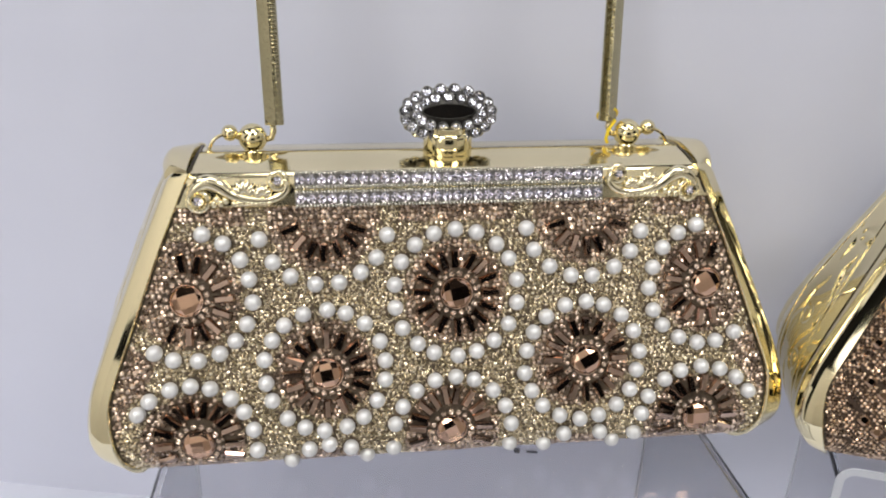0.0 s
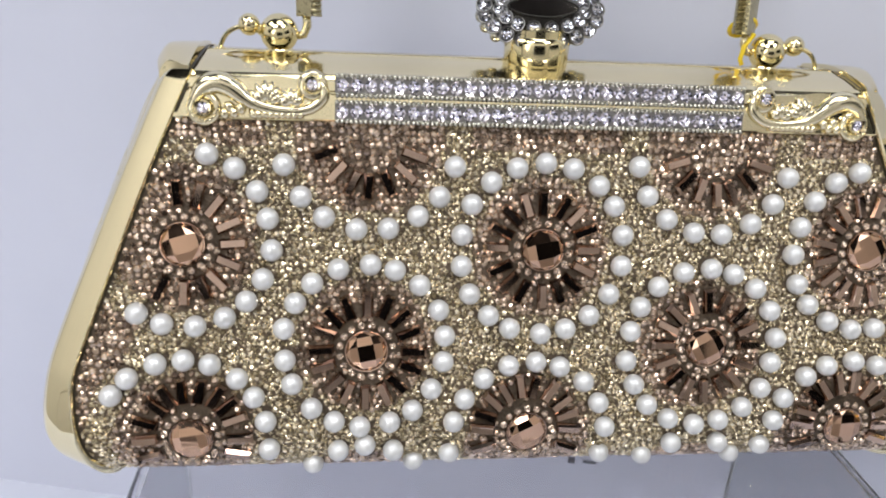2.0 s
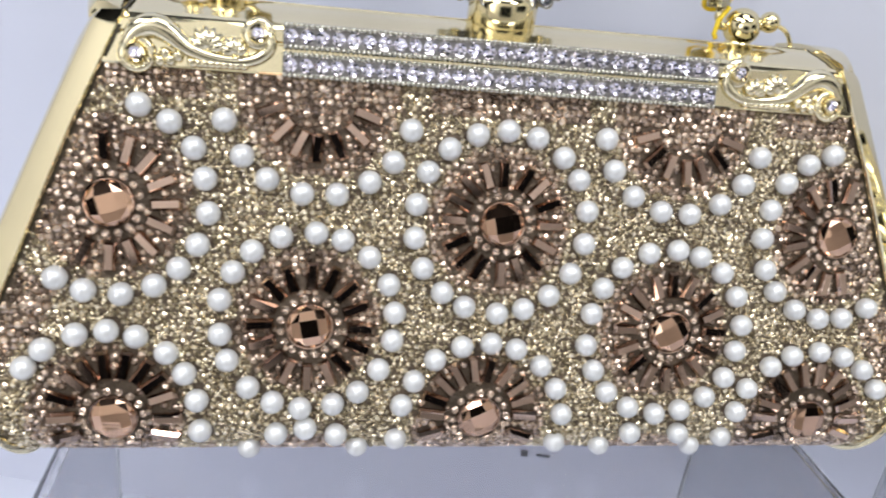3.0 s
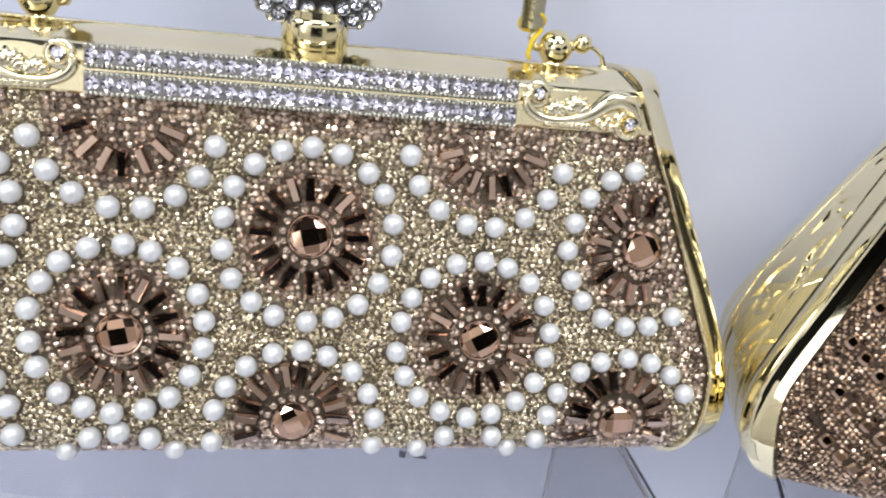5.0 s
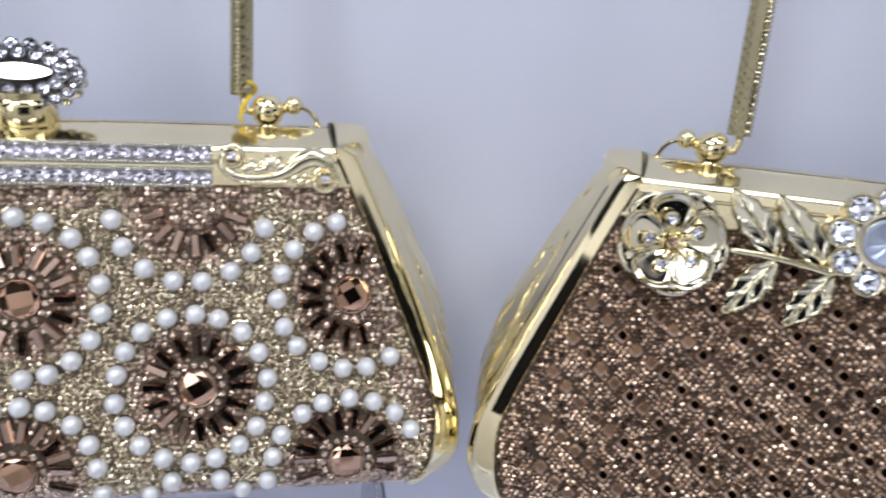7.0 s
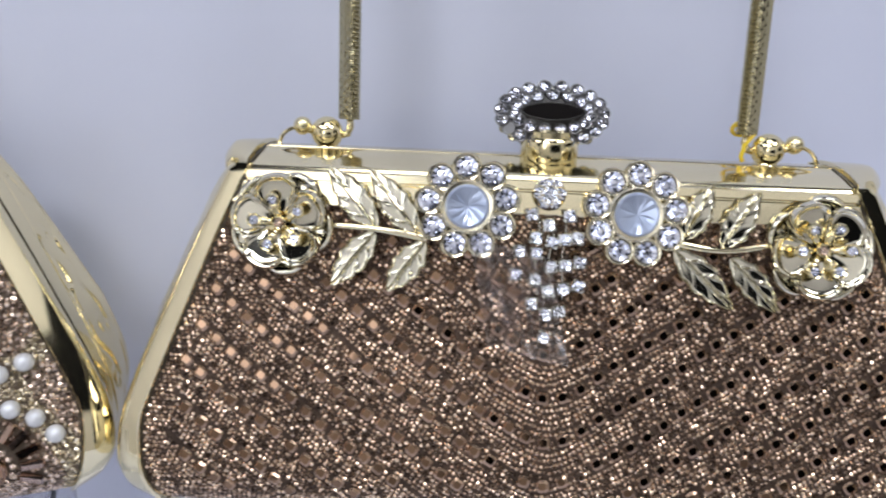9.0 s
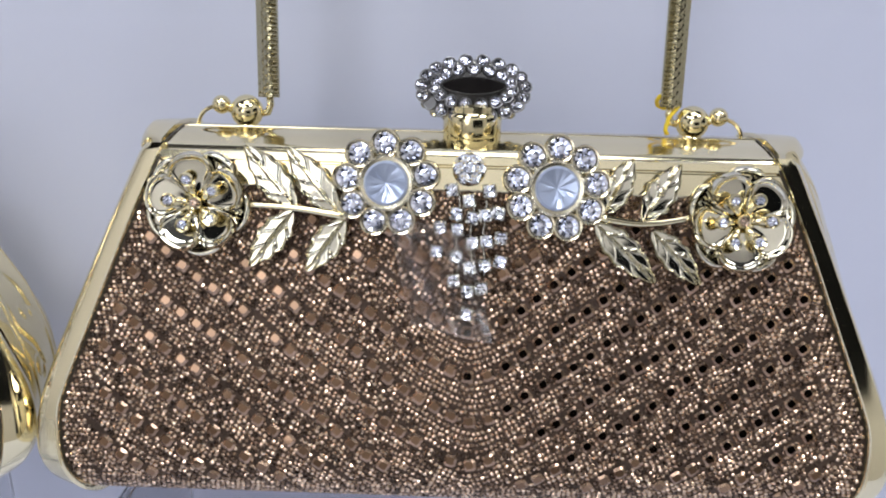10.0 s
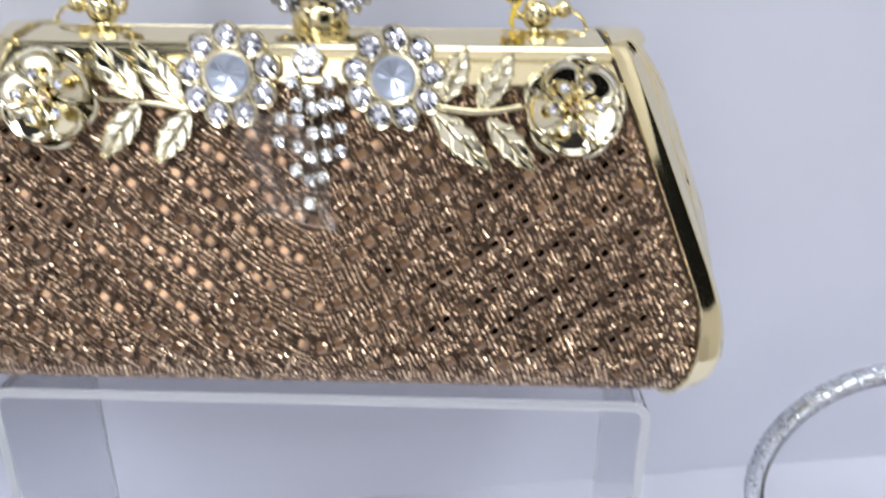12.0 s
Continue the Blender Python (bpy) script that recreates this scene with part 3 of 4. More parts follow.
def slab(name, size, m, mat, label, category):
    bm = bmesh.new()
    bmesh.ops.create_cube(bm, size=1.0)
    bmesh.ops.scale(bm, vec=size, verts=bm.verts)
    bmesh.ops.bevel(bm, geom=bm.edges[:], offset=0.002, segments=2, affect="EDGES")
    ob = new(name, from_bm(name, bm, mat))
    ob.matrix_world = m
    return tagged(ob, label, category, kind="structure")


frame_wall = Matrix.Translation((0.03, 0.0715, 0)) @ pose(0, 0, 0, 0, 0, WALL_YAW)
slab("wall_back", (1.75, 0.02, 1.2), frame_wall @ Matrix.Translation((-0.215, 0.010, TABLE_Z + 0.50)), WALL, "white display board standing behind the handbags", "wall")
slab("table", (1.9, 0.36, 0.03), frame_wall @ Matrix.Translation((-0.15, -0.18 + 0.002, TABLE_Z - 0.015)), TABLE, "smooth white display table top", "table")
# unseen room added round the display, its tones set for reflections
slab("floor", (2.60, 2.6, 0.04), Matrix.Translation((-0.16, -0.5, -0.87)), ROOM, "plain grey shop floor", "floor")
slab("ceiling", (2.60, 2.6, 0.04), Matrix.Translation((-0.16, -0.5, 1.22)), CEILING, "unseen plain ceiling, kept dark for the stones to mirror", "ceiling")
slab("wall_north", (2.52, 0.04, 2.2), Matrix.Translation((-0.16, 0.78, 0.17)), ROOM, "plain pale wall behind the display", "wall")
slab("wall_south", (2.52, 0.04, 2.2), Matrix.Translation((-0.16, -1.62, 0.17)), PALE, "plain pale wall across from the display", "wall")
# added dark card: the stones mirror it in place of a person
slab("south_reflection_card", (0.98, 0.02, 0.58), Matrix.Translation((0.110, -1.585, 0.115)), DARK, "unseen dark card that the stones mirror in place of a person", "wall")
# added dark card that blackens the flower bag's left rim by reflection
slab("south_reflection_card", (0.36, 0.02, 0.70), Matrix.Translation((-1.23, -1.590, 0.84)), DARK, "unseen dark card high in the corner, mirrored in a gold rim", "wall")
slab("wall_west", (0.04, 2.6, 2.2), Matrix.Translation((-1.44, -0.5, 0.17)), DARK, "unseen plain side wall, kept dark for the rims to mirror", "wall")
# added pale cards, out of view, for rims and stones to mirror
slab("west_reflection_card", (0.03, 0.43, 1.01), Matrix.Translation((-1.405, -0.78, -0.345)), PALE, "unseen pale card low by the side wall, mirrored in the gold rims", "wall")
slab("west_reflection_card", (0.03, 0.42, 1.33), Matrix.Translation((-1.405, -1.39, -0.185)), PALE, "unseen pale card low in the corner, mirrored in the stones", "wall")
slab("west_reflection_card", (0.03, 0.43, 0.43), Matrix.Translation((-1.405, -0.78, 0.945)), PALE, "unseen pale card high by the side wall, mirrored in a gold rim", "wall")
slab("west_reflection_card", (0.03, 1.26, 1.63), Matrix.Translation((-1.405, 0.07, -0.035)), PALE, "unseen pale card low by the side wall, mirrored in the gold rims", "wall")
slab("wall_east", (0.04, 2.6, 2.2), Matrix.Translation((1.12, -0.5, 0.17)), PALE, "plain pale side wall", "wall")
# added dark card that turns the right-hand rims black by reflection
slab("east_reflection_card", (0.03, 1.13, 0.44), Matrix.Translation((1.085, -1.020, 0.34)), DARK, "unseen dark card along the side wall, mirrored in the right rims", "wall")


def riser(m, x0, x1, y0, y1, label):
    """An acrylic stand: a sheet bent down at both ends."""
    t, r, top = 0.0026, 0.006, ZB - 0.0003
    outer, inner = [(x0, TABLE_Z)], [(x0 + t, TABLE_Z)]
    for k in range(9):
        a = math.pi - math.pi / 2 * k / 8
        outer.append((x0 + r + r * math.cos(a), top - r + r * math.sin(a)))
        inner.append((x0 + r + (r - t) * math.cos(a), top - r + (r - t) * math.sin(a)))
    for k in range(9):
        a = math.pi / 2 - math.pi / 2 * k / 8
        outer.append((x1 - r + r * math.cos(a), top - r + r * math.sin(a)))
        inner.append((x1 - r + (r - t) * math.cos(a), top - r + (r - t) * math.sin(a)))
    outer.append((x1, TABLE_Z))
    inner.append((x1 - t, TABLE_Z))
    n = len(outer)
    verts = [(x, y0, z) for x, z in outer + inner] + [(x, y1, z) for x, z in outer + inner]
    faces = []
    for i in range(n - 1):
        faces += [(i, i + 1, n + i + 1, n + i), (2 * n + i, 3 * n + i, 3 * n + i + 1, 2 * n + i + 1),
                  (i, 2 * n + i, 2 * n + i + 1, i + 1), (n + i, n + i + 1, 3 * n + i + 1, 3 * n + i)]
    faces += [(0, n, 3 * n, 2 * n), (n - 1, 3 * n - 1, 4 * n - 1, 2 * n - 1)]
    bm = bmesh.new()
    vs = [bm.verts.new(v) for v in verts]
    for f in faces:
        bm.faces.new([vs[i] for i in f])
    bmesh.ops.recalc_face_normals(bm, faces=bm.faces)
    ob = thing("display_riser", m, label, "display stand", "acrylic risers")
    sheet = part("bent_sheet", from_bm("bent_sheet", bm, ACRYLIC, True, 30), ob)
    sheet.visible_shadow = False
    # sawn front edge, matt and bright
    verts = [(x, y0 - 0.0004, z) for x, z in outer] + [(x, y0 - 0.0004, z) for x, z in inner]
    verts += [(x, y0 + 0.0003, z) for x, z in outer] + [(x, y0 + 0.0003, z) for x, z in inner]
    bm = bmesh.new()
    vs = [bm.verts.new(v) for v in verts]
    for f in faces:
        bm.faces.new([vs[i] for i in f])
    edge = from_bm("front_edge", bm, FROST, True, 30)
    for name, dy in (("front_edge", 0.0), ("back_edge", y1 - y0 + 0.0001)):
        rim = part(name, edge, ob, Matrix.Translation((0, dy, 0)), "bright sawn edge")
        rim.visible_shadow = False
    return ob


BAG1 = Matrix.Translation((0.0005, 0.0165, 0.0))
BAG2 = Matrix.Translation((0.2289, -0.0372, 0.0)) @ pose(0, 0, 0, 0, 0, -22.72)
riser(BAG1, -0.0960, 0.0930, -0.068, 0.020, "clear acrylic riser under the pearl handbag")
riser(BAG2, -0.0950, 0.0945, -0.0350, 0.020, "clear acrylic riser under the flower-trimmed handbag")

# ---- the pearl bag ----
bag1 = thing("handbag", BAG1, "gold hard-framed evening bag covered in pearls, rhinestones and copper stones", "handbag", "evening bags on the display")
build_shell(bag1, "polished gold top with a plate down the front", FELT, {-1: (0.0010, 0.0040, 0.0030), 1: (0.0015, 0.0066, 0.0042)}, 25, 0.0014)
build_knob(bag1)
for sgn in (-1, 1):
    build_mount(bag1, sgn, 0.0597)
build_handle(bag1, 0.0597, 9.0, 0.002, 0.0062)

# rings of pearls: centre, radius, first angle, step, number
RINGS = [
    (0.0008, 0.0535, 0.0192, 10.0, 20.0, 18),
    (-0.0396, 0.0315, 0.0185, 8.0, 20.0, 18),
    (0.0411, 0.0308, 0.0186, 8.0, 20.0, 18),
    (-0.0388, 0.0771, 0.0196, -162.0, 20.8, 8),
    (0.0412, 0.0762, 0.0190, -169.0, 21.8, 8),
    (-0.0793, 0.0551, 0.0189, 74.0, -19.8, 11),
    (0.0814, 0.0536, 0.0188, 103.0, 20.0, 11),
    (-0.0804, 0.0097, 0.0191, 145.0, -18.6, 10),
    (-0.0003, 0.0089, 0.0188, 186.0, -19.6, 11),
    (0.0805, 0.0065, 0.0206, 180.0, -18.0, 9),
    (-0.0393, -0.0092, 0.0183, 150.0, -20.0, 7),
    (0.0416, -0.0092, 0.0183, 150.0, -20.0, 7),
]
PR = 0.0025
v, f = ball(PR, 20, 12)
pearl_mesh = mesh_of("pearl", v, f, PEARL, True)
rng = random.Random(5)
taken = []
for cx, cz, r, a0, st, n in RINGS:
    for k in range(n):
        a = radians(a0 + st * k + rng.uniform(-1.5, 1.5))
        px, pz = cx + (r + rng.uniform(-0.0003, 0.0003)) * math.cos(a), cz + r * math.sin(a)
        if pz < 0.0045 or abs(px) > inner_width(max(pz, 0)) - 0.002:
            continue
        pz = roll(pz)
        if any((px - tx) ** 2 + (pz - tz) ** 2 < 0.0042 ** 2 for tx, tz, _ in taken):
            continue
        taken.append((px, pz, PR))
        part("pearl", pearl_mesh, bag1, on_front(px, pz, 0.0016 if pz > ZT - 0.006 else 0.0009, rng.uniform(0, 360)))

# copper flowers: centre stone and a wheel of baguettes; from and to: the angles that are filled
FLOWERS = [
    (0.0011, 0.0534, -90, 270, 16, True), (-0.0392, 0.0305, -90, 270, 16, True), (0.0425, 0.0309, -90, 270, 16, True),
    (-0.0388, 0.0775, -158, -22, 7, False), (0.0420, 0.0770, -158, -22, 7, False),
    (-0.0795, 0.0541, -115, 95, 10, True), (0.0814, 0.0538, 80, 285, 10, True),
    (-0.0786, 0.0110, -20, 200, 12, True), (-0.0009, 0.0112, -20, 200, 12, True), (0.0802, 0.0109, -20, 200, 12, True),
]


def baguette(w, l, h):
    x, y, i = w / 2, l / 2, 0.20 * w
    v = [(-x, -y, 0), (x, -y, 0), (x, y, 0), (-x, y, 0), (-x, -y, h * 0.4), (x, -y, h * 0.4), (x, y, h * 0.4), (-x, y, h * 0.4),
         (-x + i, -y + i, h), (x - i, -y + i, h), (x - i, y - i, h), (-x + i, y - i, h)]
    q = [(0, 1, 5, 4), (1, 2, 6, 5), (2, 3, 7, 6), (3, 0, 4, 7), (4, 5, 9, 8), (5, 6, 10, 9), (6, 7, 11, 10), (7, 4, 8, 11), (8, 9, 10, 11)]
    return v, q


def checker_stone(r):
    """A domed stone cut in broad facets."""
    bm = bmesh.new()
    for q, z, n, o in ((1.0, 0.0, 16, 0), (1.0, 0.16, 16, 0), (0.86, 0.34, 8, 0.5), (0.56, 0.46, 4, 0.5)):
        for k in range(n):
            a = 2 * math.pi * (k + o) / n
            bm.verts.new((r * q * math.cos(a), r * q * math.sin(a), r * z))
    bmesh.ops.convex_hull(bm, input=bm.verts)
    bmesh.ops.dissolve_limit(bm, angle_limit=radians(4), verts=bm.verts, edges=bm.edges)
    return from_bm("centre_stone", bm, AMBER, False)


v, f = bezel(0.0047, 0.0004, 0.0012, 28)
stone_cup = mesh_of("stone_cup", v, f, COPPER, True, 40)
v, f = brilliant(0.00085, 6)
ring_stone = mesh_of("rhinestone", v, f, CHAMPAGNE)
v, f = baguette(0.0024, 0.0061, 0.0014)
bag_mesh = mesh_of("baguette", v, f, COPPER)
stone_mesh = checker_stone(0.0047)
keep_out = []
for cx, cz, a0, a1, n, stone in FLOWERS:
    full = a1 - a0 == 360
    for k in range(n):
        a = a0 + (a1 - a0) * (k / n if full else k / (n - 1)) + rng.uniform(-2.5, 2.5)
        rad = 0.0107 + rng.uniform(-0.0003, 0.0003)
        px, pz = cx + rad * math.cos(radians(a)), cz + rad * math.sin(radians(a))
        if abs(px) > inner_width(max(pz, 0)) - 0.0025 or pz > PLATE_Z - 0.003 or pz < 0.0035:
            continue
        pz = roll(pz)
        part("baguette", bag_mesh, bag1, on_front(px, pz, 0.0004, a - 90 + rng.uniform(-4, 4), (rng.uniform(-6, 6), rng.uniform(-6, 6))))
        for q in (-0.002, 0.0, 0.002):
            keep_out.append((px + q * math.cos(radians(a)), pz + q * math.sin(radians(a)), 0.0011))
    if stone:
        m = on_front(cx, roll(cz), 0.0004, rng.uniform(0, 36), (rng.uniform(-3.5, 3.5), rng.uniform(-3.5, 3.5)))
        ob = part("centre_stone", stone_mesh, bag1, m @ Matrix.Translation((0, 0, 0.0005)), "large faceted copper stone")
        part("stone_cup", stone_cup, ob, Matrix.Translation((0, 0, -0.0005)))
        for k in range(16):
            a = 2 * math.pi * k / 16
            part("rhinestone", ring_stone, ob, pose(0.0061 * math.cos(a), 0.0061 * math.sin(a), 0.0003, 0, 0, 20 * k))
        keep_out.append((cx, roll(cz), 0.0064))

# small stones fill the rest: brown inside the rings, gold glitter round the pearls
cells = {}
for tx, tz, tr in [(x, z, r * 0.75) for x, z, r in taken] + keep_out:
    cells.setdefault((int(tx // 0.006), int(tz // 0.006)), []).append((tx, tz, tr))


def free(x, z, r):
    i, j = int(x // 0.006), int(z // 0.006)
    for a in (i - 1, i, i + 1):
        for b in (j - 1, j, j + 1):
            for tx, tz, tr in cells.get((a, b), ()):
                if (x - tx) ** 2 + (z - tz) ** 2 < (tr + r * 0.6) ** 2:
                    return False
    return True


brown, gold = [], []
pitch = 0.00158
row = 0
z = PLATE_Z - 0.0006
while z > -0.0125:
    w = inner_width(front(0, z).z) - 0.0009
    n = int(2 * w / pitch)
    for k in range(n + 1):
        x = -w + 2 * w * (k + (0.5 if row % 2 else 0)) / n
        if x > w:
            continue
        jx, jz = rng.uniform(-0.00022, 0.00022), rng.uniform(-0.00022, 0.00022)
        near = min(abs(math.hypot(x - cx, z - cz) - r) for cx, cz, r, *_ in RINGS)
        inside = any(math.hypot(x - cx, z - cz) < r - 0.0034 for cx, cz, r, *_ in RINGS)
        edge = abs(x) > w - 0.008 or z > PLATE_Z - 0.006 or z < 0.002
        if not free(x + jx, z + jz, pitch / 2):
            continue
        if inside or (edge and near > 0.0030):
            brown.append((x + 1.5 * jx, z + 1.5 * jz, rng.uniform(0.00078, 0.00102)))
        else:
            gold.append((x + jx, z + jz, rng.uniform(0.00055, 0.00085)))
            for _ in range(4):
                gold.append((x + rng.uniform(-0.0009, 0.0009), z + rng.uniform(-0.0009, 0.0009), rng.uniform(0.00028, 0.00048)))
    z -= pitch * 0.866
    row += 1
scatter_stones(bag1, brown, CHAMPAGNE, "rhinestone_ground", "tiny brown and champagne rhinestones", 16, (0.0, 0.04))
ob = part("glitter_ground", stones_mesh("glitter_ground", gold, GLITTER, 5, 22), bag1, label="coarse gold glitter round the pearls")
ob["kind"] = "stuff"

# two channels of rhinestones across the plate
BAR_X, BAR_Z = 0.0466, (0.0880, 0.0826)
chan = crystal_mesh(0.00159, 8, LILAC)
for zc in BAR_Z:
    sec = [(-0.0021, -0.0004), (-0.0021, 0.0012), (-0.0017, 0.0016), (-0.0014, 0.0011), (0.0014, 0.0011), (0.0017, 0.0016), (0.0021, 0.0012), (0.0021, -0.0004)]
    verts = []
    for x in [-BAR_X + 2 * BAR_X * i / 2 for i in range(3)]:
        for dz, h in sec:
            verts.append(front(x, zc + dz, h + 0.0008))
    faces = grid_faces(3, 8, True) + [tuple(range(8))[::-1], tuple(16 + k for k in range(8))]
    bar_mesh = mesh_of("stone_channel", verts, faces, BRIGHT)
    # floor in a darker silver than the walls, darkening the gaps between stones
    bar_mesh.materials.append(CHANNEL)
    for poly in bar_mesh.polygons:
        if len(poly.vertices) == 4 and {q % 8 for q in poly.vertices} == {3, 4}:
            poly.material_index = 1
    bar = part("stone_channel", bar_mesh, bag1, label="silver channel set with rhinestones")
    n = 30
    for k in range(n):
        x = -BAR_X + 0.0016 + (2 * BAR_X - 0.0032) * k / (n - 1)
        part("rhinestone", chan, bar, on_front(x, zc, 0.0016, rng.uniform(0, 45), (rng.uniform(-4, 4), rng.uniform(-4, 4))))
    # beaded edges
    beads = []
    v0, f0 = ball(0.00058, 8, 5)
    for dz in (-0.0020, 0.0020):
        for k in range(90):
            p = front(-BAR_X + 2 * BAR_X * (k + 0.5) / 90, zc + dz, 0.0022)
            beads.append(([(a + p.x, b + p.y, c + p.z) for a, b, c in v0], f0))
    v, f = merged(beads)
    ob = part("beaded_edge", mesh_of("beaded_edge", v, f, SILVER, True), bar)
    ob["kind"] = "stuff"


def scroll(bag, sgn):
    """A cast scroll with two stones beside the channels."""
    x0 = sgn * 0.0626
    pieces = []

    # the body: an arch over the outer stone that runs on low and curls up round the inner one
    body = [(13.7, -1.0, 1.0), (12.0, 1.6, 1.7), (9.0, 3.0, 2.0), (5.9, 1.9, 1.9), (3.6, -0.1, 1.5), (0.9, -1.7, 1.1), (-2.9, -2.6, 1.0), (-6.9, -2.9, 1.0),
            (-10.3, -2.4, 1.0), (-12.7, -1.0, 1.0), (-13.9, 0.9, 1.0), (-13.0, 2.9, 0.9), (-11.0, 3.6, 0.8), (-9.6, 2.7, 0.5)]
    for _ in range(2):
        body = [body[0]] + [tuple(p * w + q * (1 - w) for p, q in zip(m0, m1)) for m0, m1 in zip(body, body[1:]) for w in (0.75, 0.25)] + [body[-1]]
    pieces.append(tube([front(x0 + sgn * a / 1000, 0.0852 + b / 1000, 0.0014) for a, b, r in body], [1.25 * r / 1000 for a, b, r in body], 10, 0.8, (0, NY, NZ)))

    def lobe(a0, b0, a1, b1, r, h=0.0013):
        n = 7
        pts = [front(x0 + sgn * (a0 + (a1 - a0) * q / n) / 1000, 0.0852 + (b0 + (b1 - b0) * q / n) / 1000, h + 0.0005 * math.sin(math.pi * q / n)) for q in range(n + 1)]
        pieces.append(tube(pts, [1.35 * r / 1000 * max(0.25, math.sin(math.pi * (q + 0.5) / (n + 1))) for q in range(n + 1)], 7, 0.7, (0, NY, NZ)))
    # two fans of leaves above the body
    for ca, cb, reach, fan in ((-1.4, -1.2, 4.6, (150, 122, 96, 70, 45, 22)), (-6.6, -1.8, 3.8, (150, 120, 92, 64, 36))):
        for deg in fan:
            lobe(ca, cb, ca - reach * math.cos(radians(deg)) * 0.9, cb + reach * math.sin(radians(deg)), 0.85)
    # a twisted rope below it and small leaves under the arch
    for k in range(9):
        a = 1.6 - 1.25 * k
        lobe(a + 0.6, -2.6 - 0.08 * k, a - 0.9, -4.5 + 0.06 * k, 0.62)
    for a, b in ((7.4, -3.6), (5.4, -3.4), (4.0, -2.6), (6.4, -2.2)):
        lobe(a + 1.1, b - 0.3, a - 1.1, b + 0.4, 0.95)
    # rings round the stones
    for ca, cb, rr in ((11.7, -2.6, 2.6), (-11.2, 2.7, 2.2)):
        pts = [front(x0 + sgn * (ca + rr * math.cos(q)) / 1000, 0.0852 + (cb + rr * math.sin(q)) / 1000, 0.0013) for q in [2 * math.pi * i / 24 for i in range(25)]]
        pieces.append(tube(pts, 0.0011, 8, 0.8, (0, NY, NZ)))
    v0, f0 = ball(0.00042, 6, 4)
    for k in range(7):
        q = radians(200 + 25 * k)
        p = front(x0 + sgn * (11.7 + 2.7 * math.cos(q) * -1) / 1000, 0.0852 + (-2.6 + 2.7 * math.sin(q)) / 1000, 0.0022)
        pieces.append(([(x + p.x, y + p.y, z + p.z) for x, y, z in v0], f0))
    v, f = merged(pieces)
    ob = part("scroll_ornament", mesh_of("scroll_ornament", v, f, GOLD_CAST, True, 60), bag, label="cast gold scroll with two rhinestones")
    gem = crystal_mesh(0.0014, 10, LILAC)
    v, f = bezel(0.0014, 0.0005, 0.0014, 14)
    cup = mesh_of("cup", v, f, GOLD, True, 40)
    for a, b in ((-0.0112, 0.0027), (0.0117, -0.0026)):
        m = on_front(x0 + sgn * a, 0.0852 + b, 0.0020)
        part("cup", cup, ob, m)
        part("rhinestone", gem, ob, m @ Matrix.Translation((0, 0, 0.0006)))
    # plate of the ornament
    outline = [(x0 + 0.0152 * math.cos(q) * (1 + 0.04 * math.cos(6 * q)), 0.0852 + 0.0042 * math.sin(q) * (1 + 0.10 * math.cos(5 * q))) for q in [2 * math.pi * i / 60 for i in range(60)]]
    verts = [front(a, b, h) for h in (0.0008, 0.0011) for a, b in outline]
    part("ornament_plate", mesh_of("ornament_plate", verts, [tuple(range(60, 120))] + [(i, (i + 1) % 60, 60 + (i + 1) % 60, 60 + i) for i in range(60)], GOLD), ob)


scroll(bag1, -1)
scroll(bag1, 1)
build_thread(BAG1, 1, 0.0597, "yellow tag thread looped round the foot of a gold chain")

# ---- the flower bag ----
bag2 = thing("handbag", BAG2, "gold hard-framed evening bag with rose rhinestones, metal flowers and crystal rosettes", "handbag", "evening bags on the display")
build_shell(bag2, "polished gold top with a plate down the front", GREIGE, {-1: (0.0008, 0.0066, 0.0036), 1: (0.0015, 0.0076, 0.0074)}, 18, 0.0022)
build_knob(bag2, 0.0010, missing=6)
for sgn in (-1, 1):
    build_mount(bag2, sgn, 0.0597)
build_handle(bag2, 0.0597, 6.0, 0.0, 0.0054)
build_thread(BAG2, 1, 0.0597, "amber tag thread looped round the foot of a gold chain")


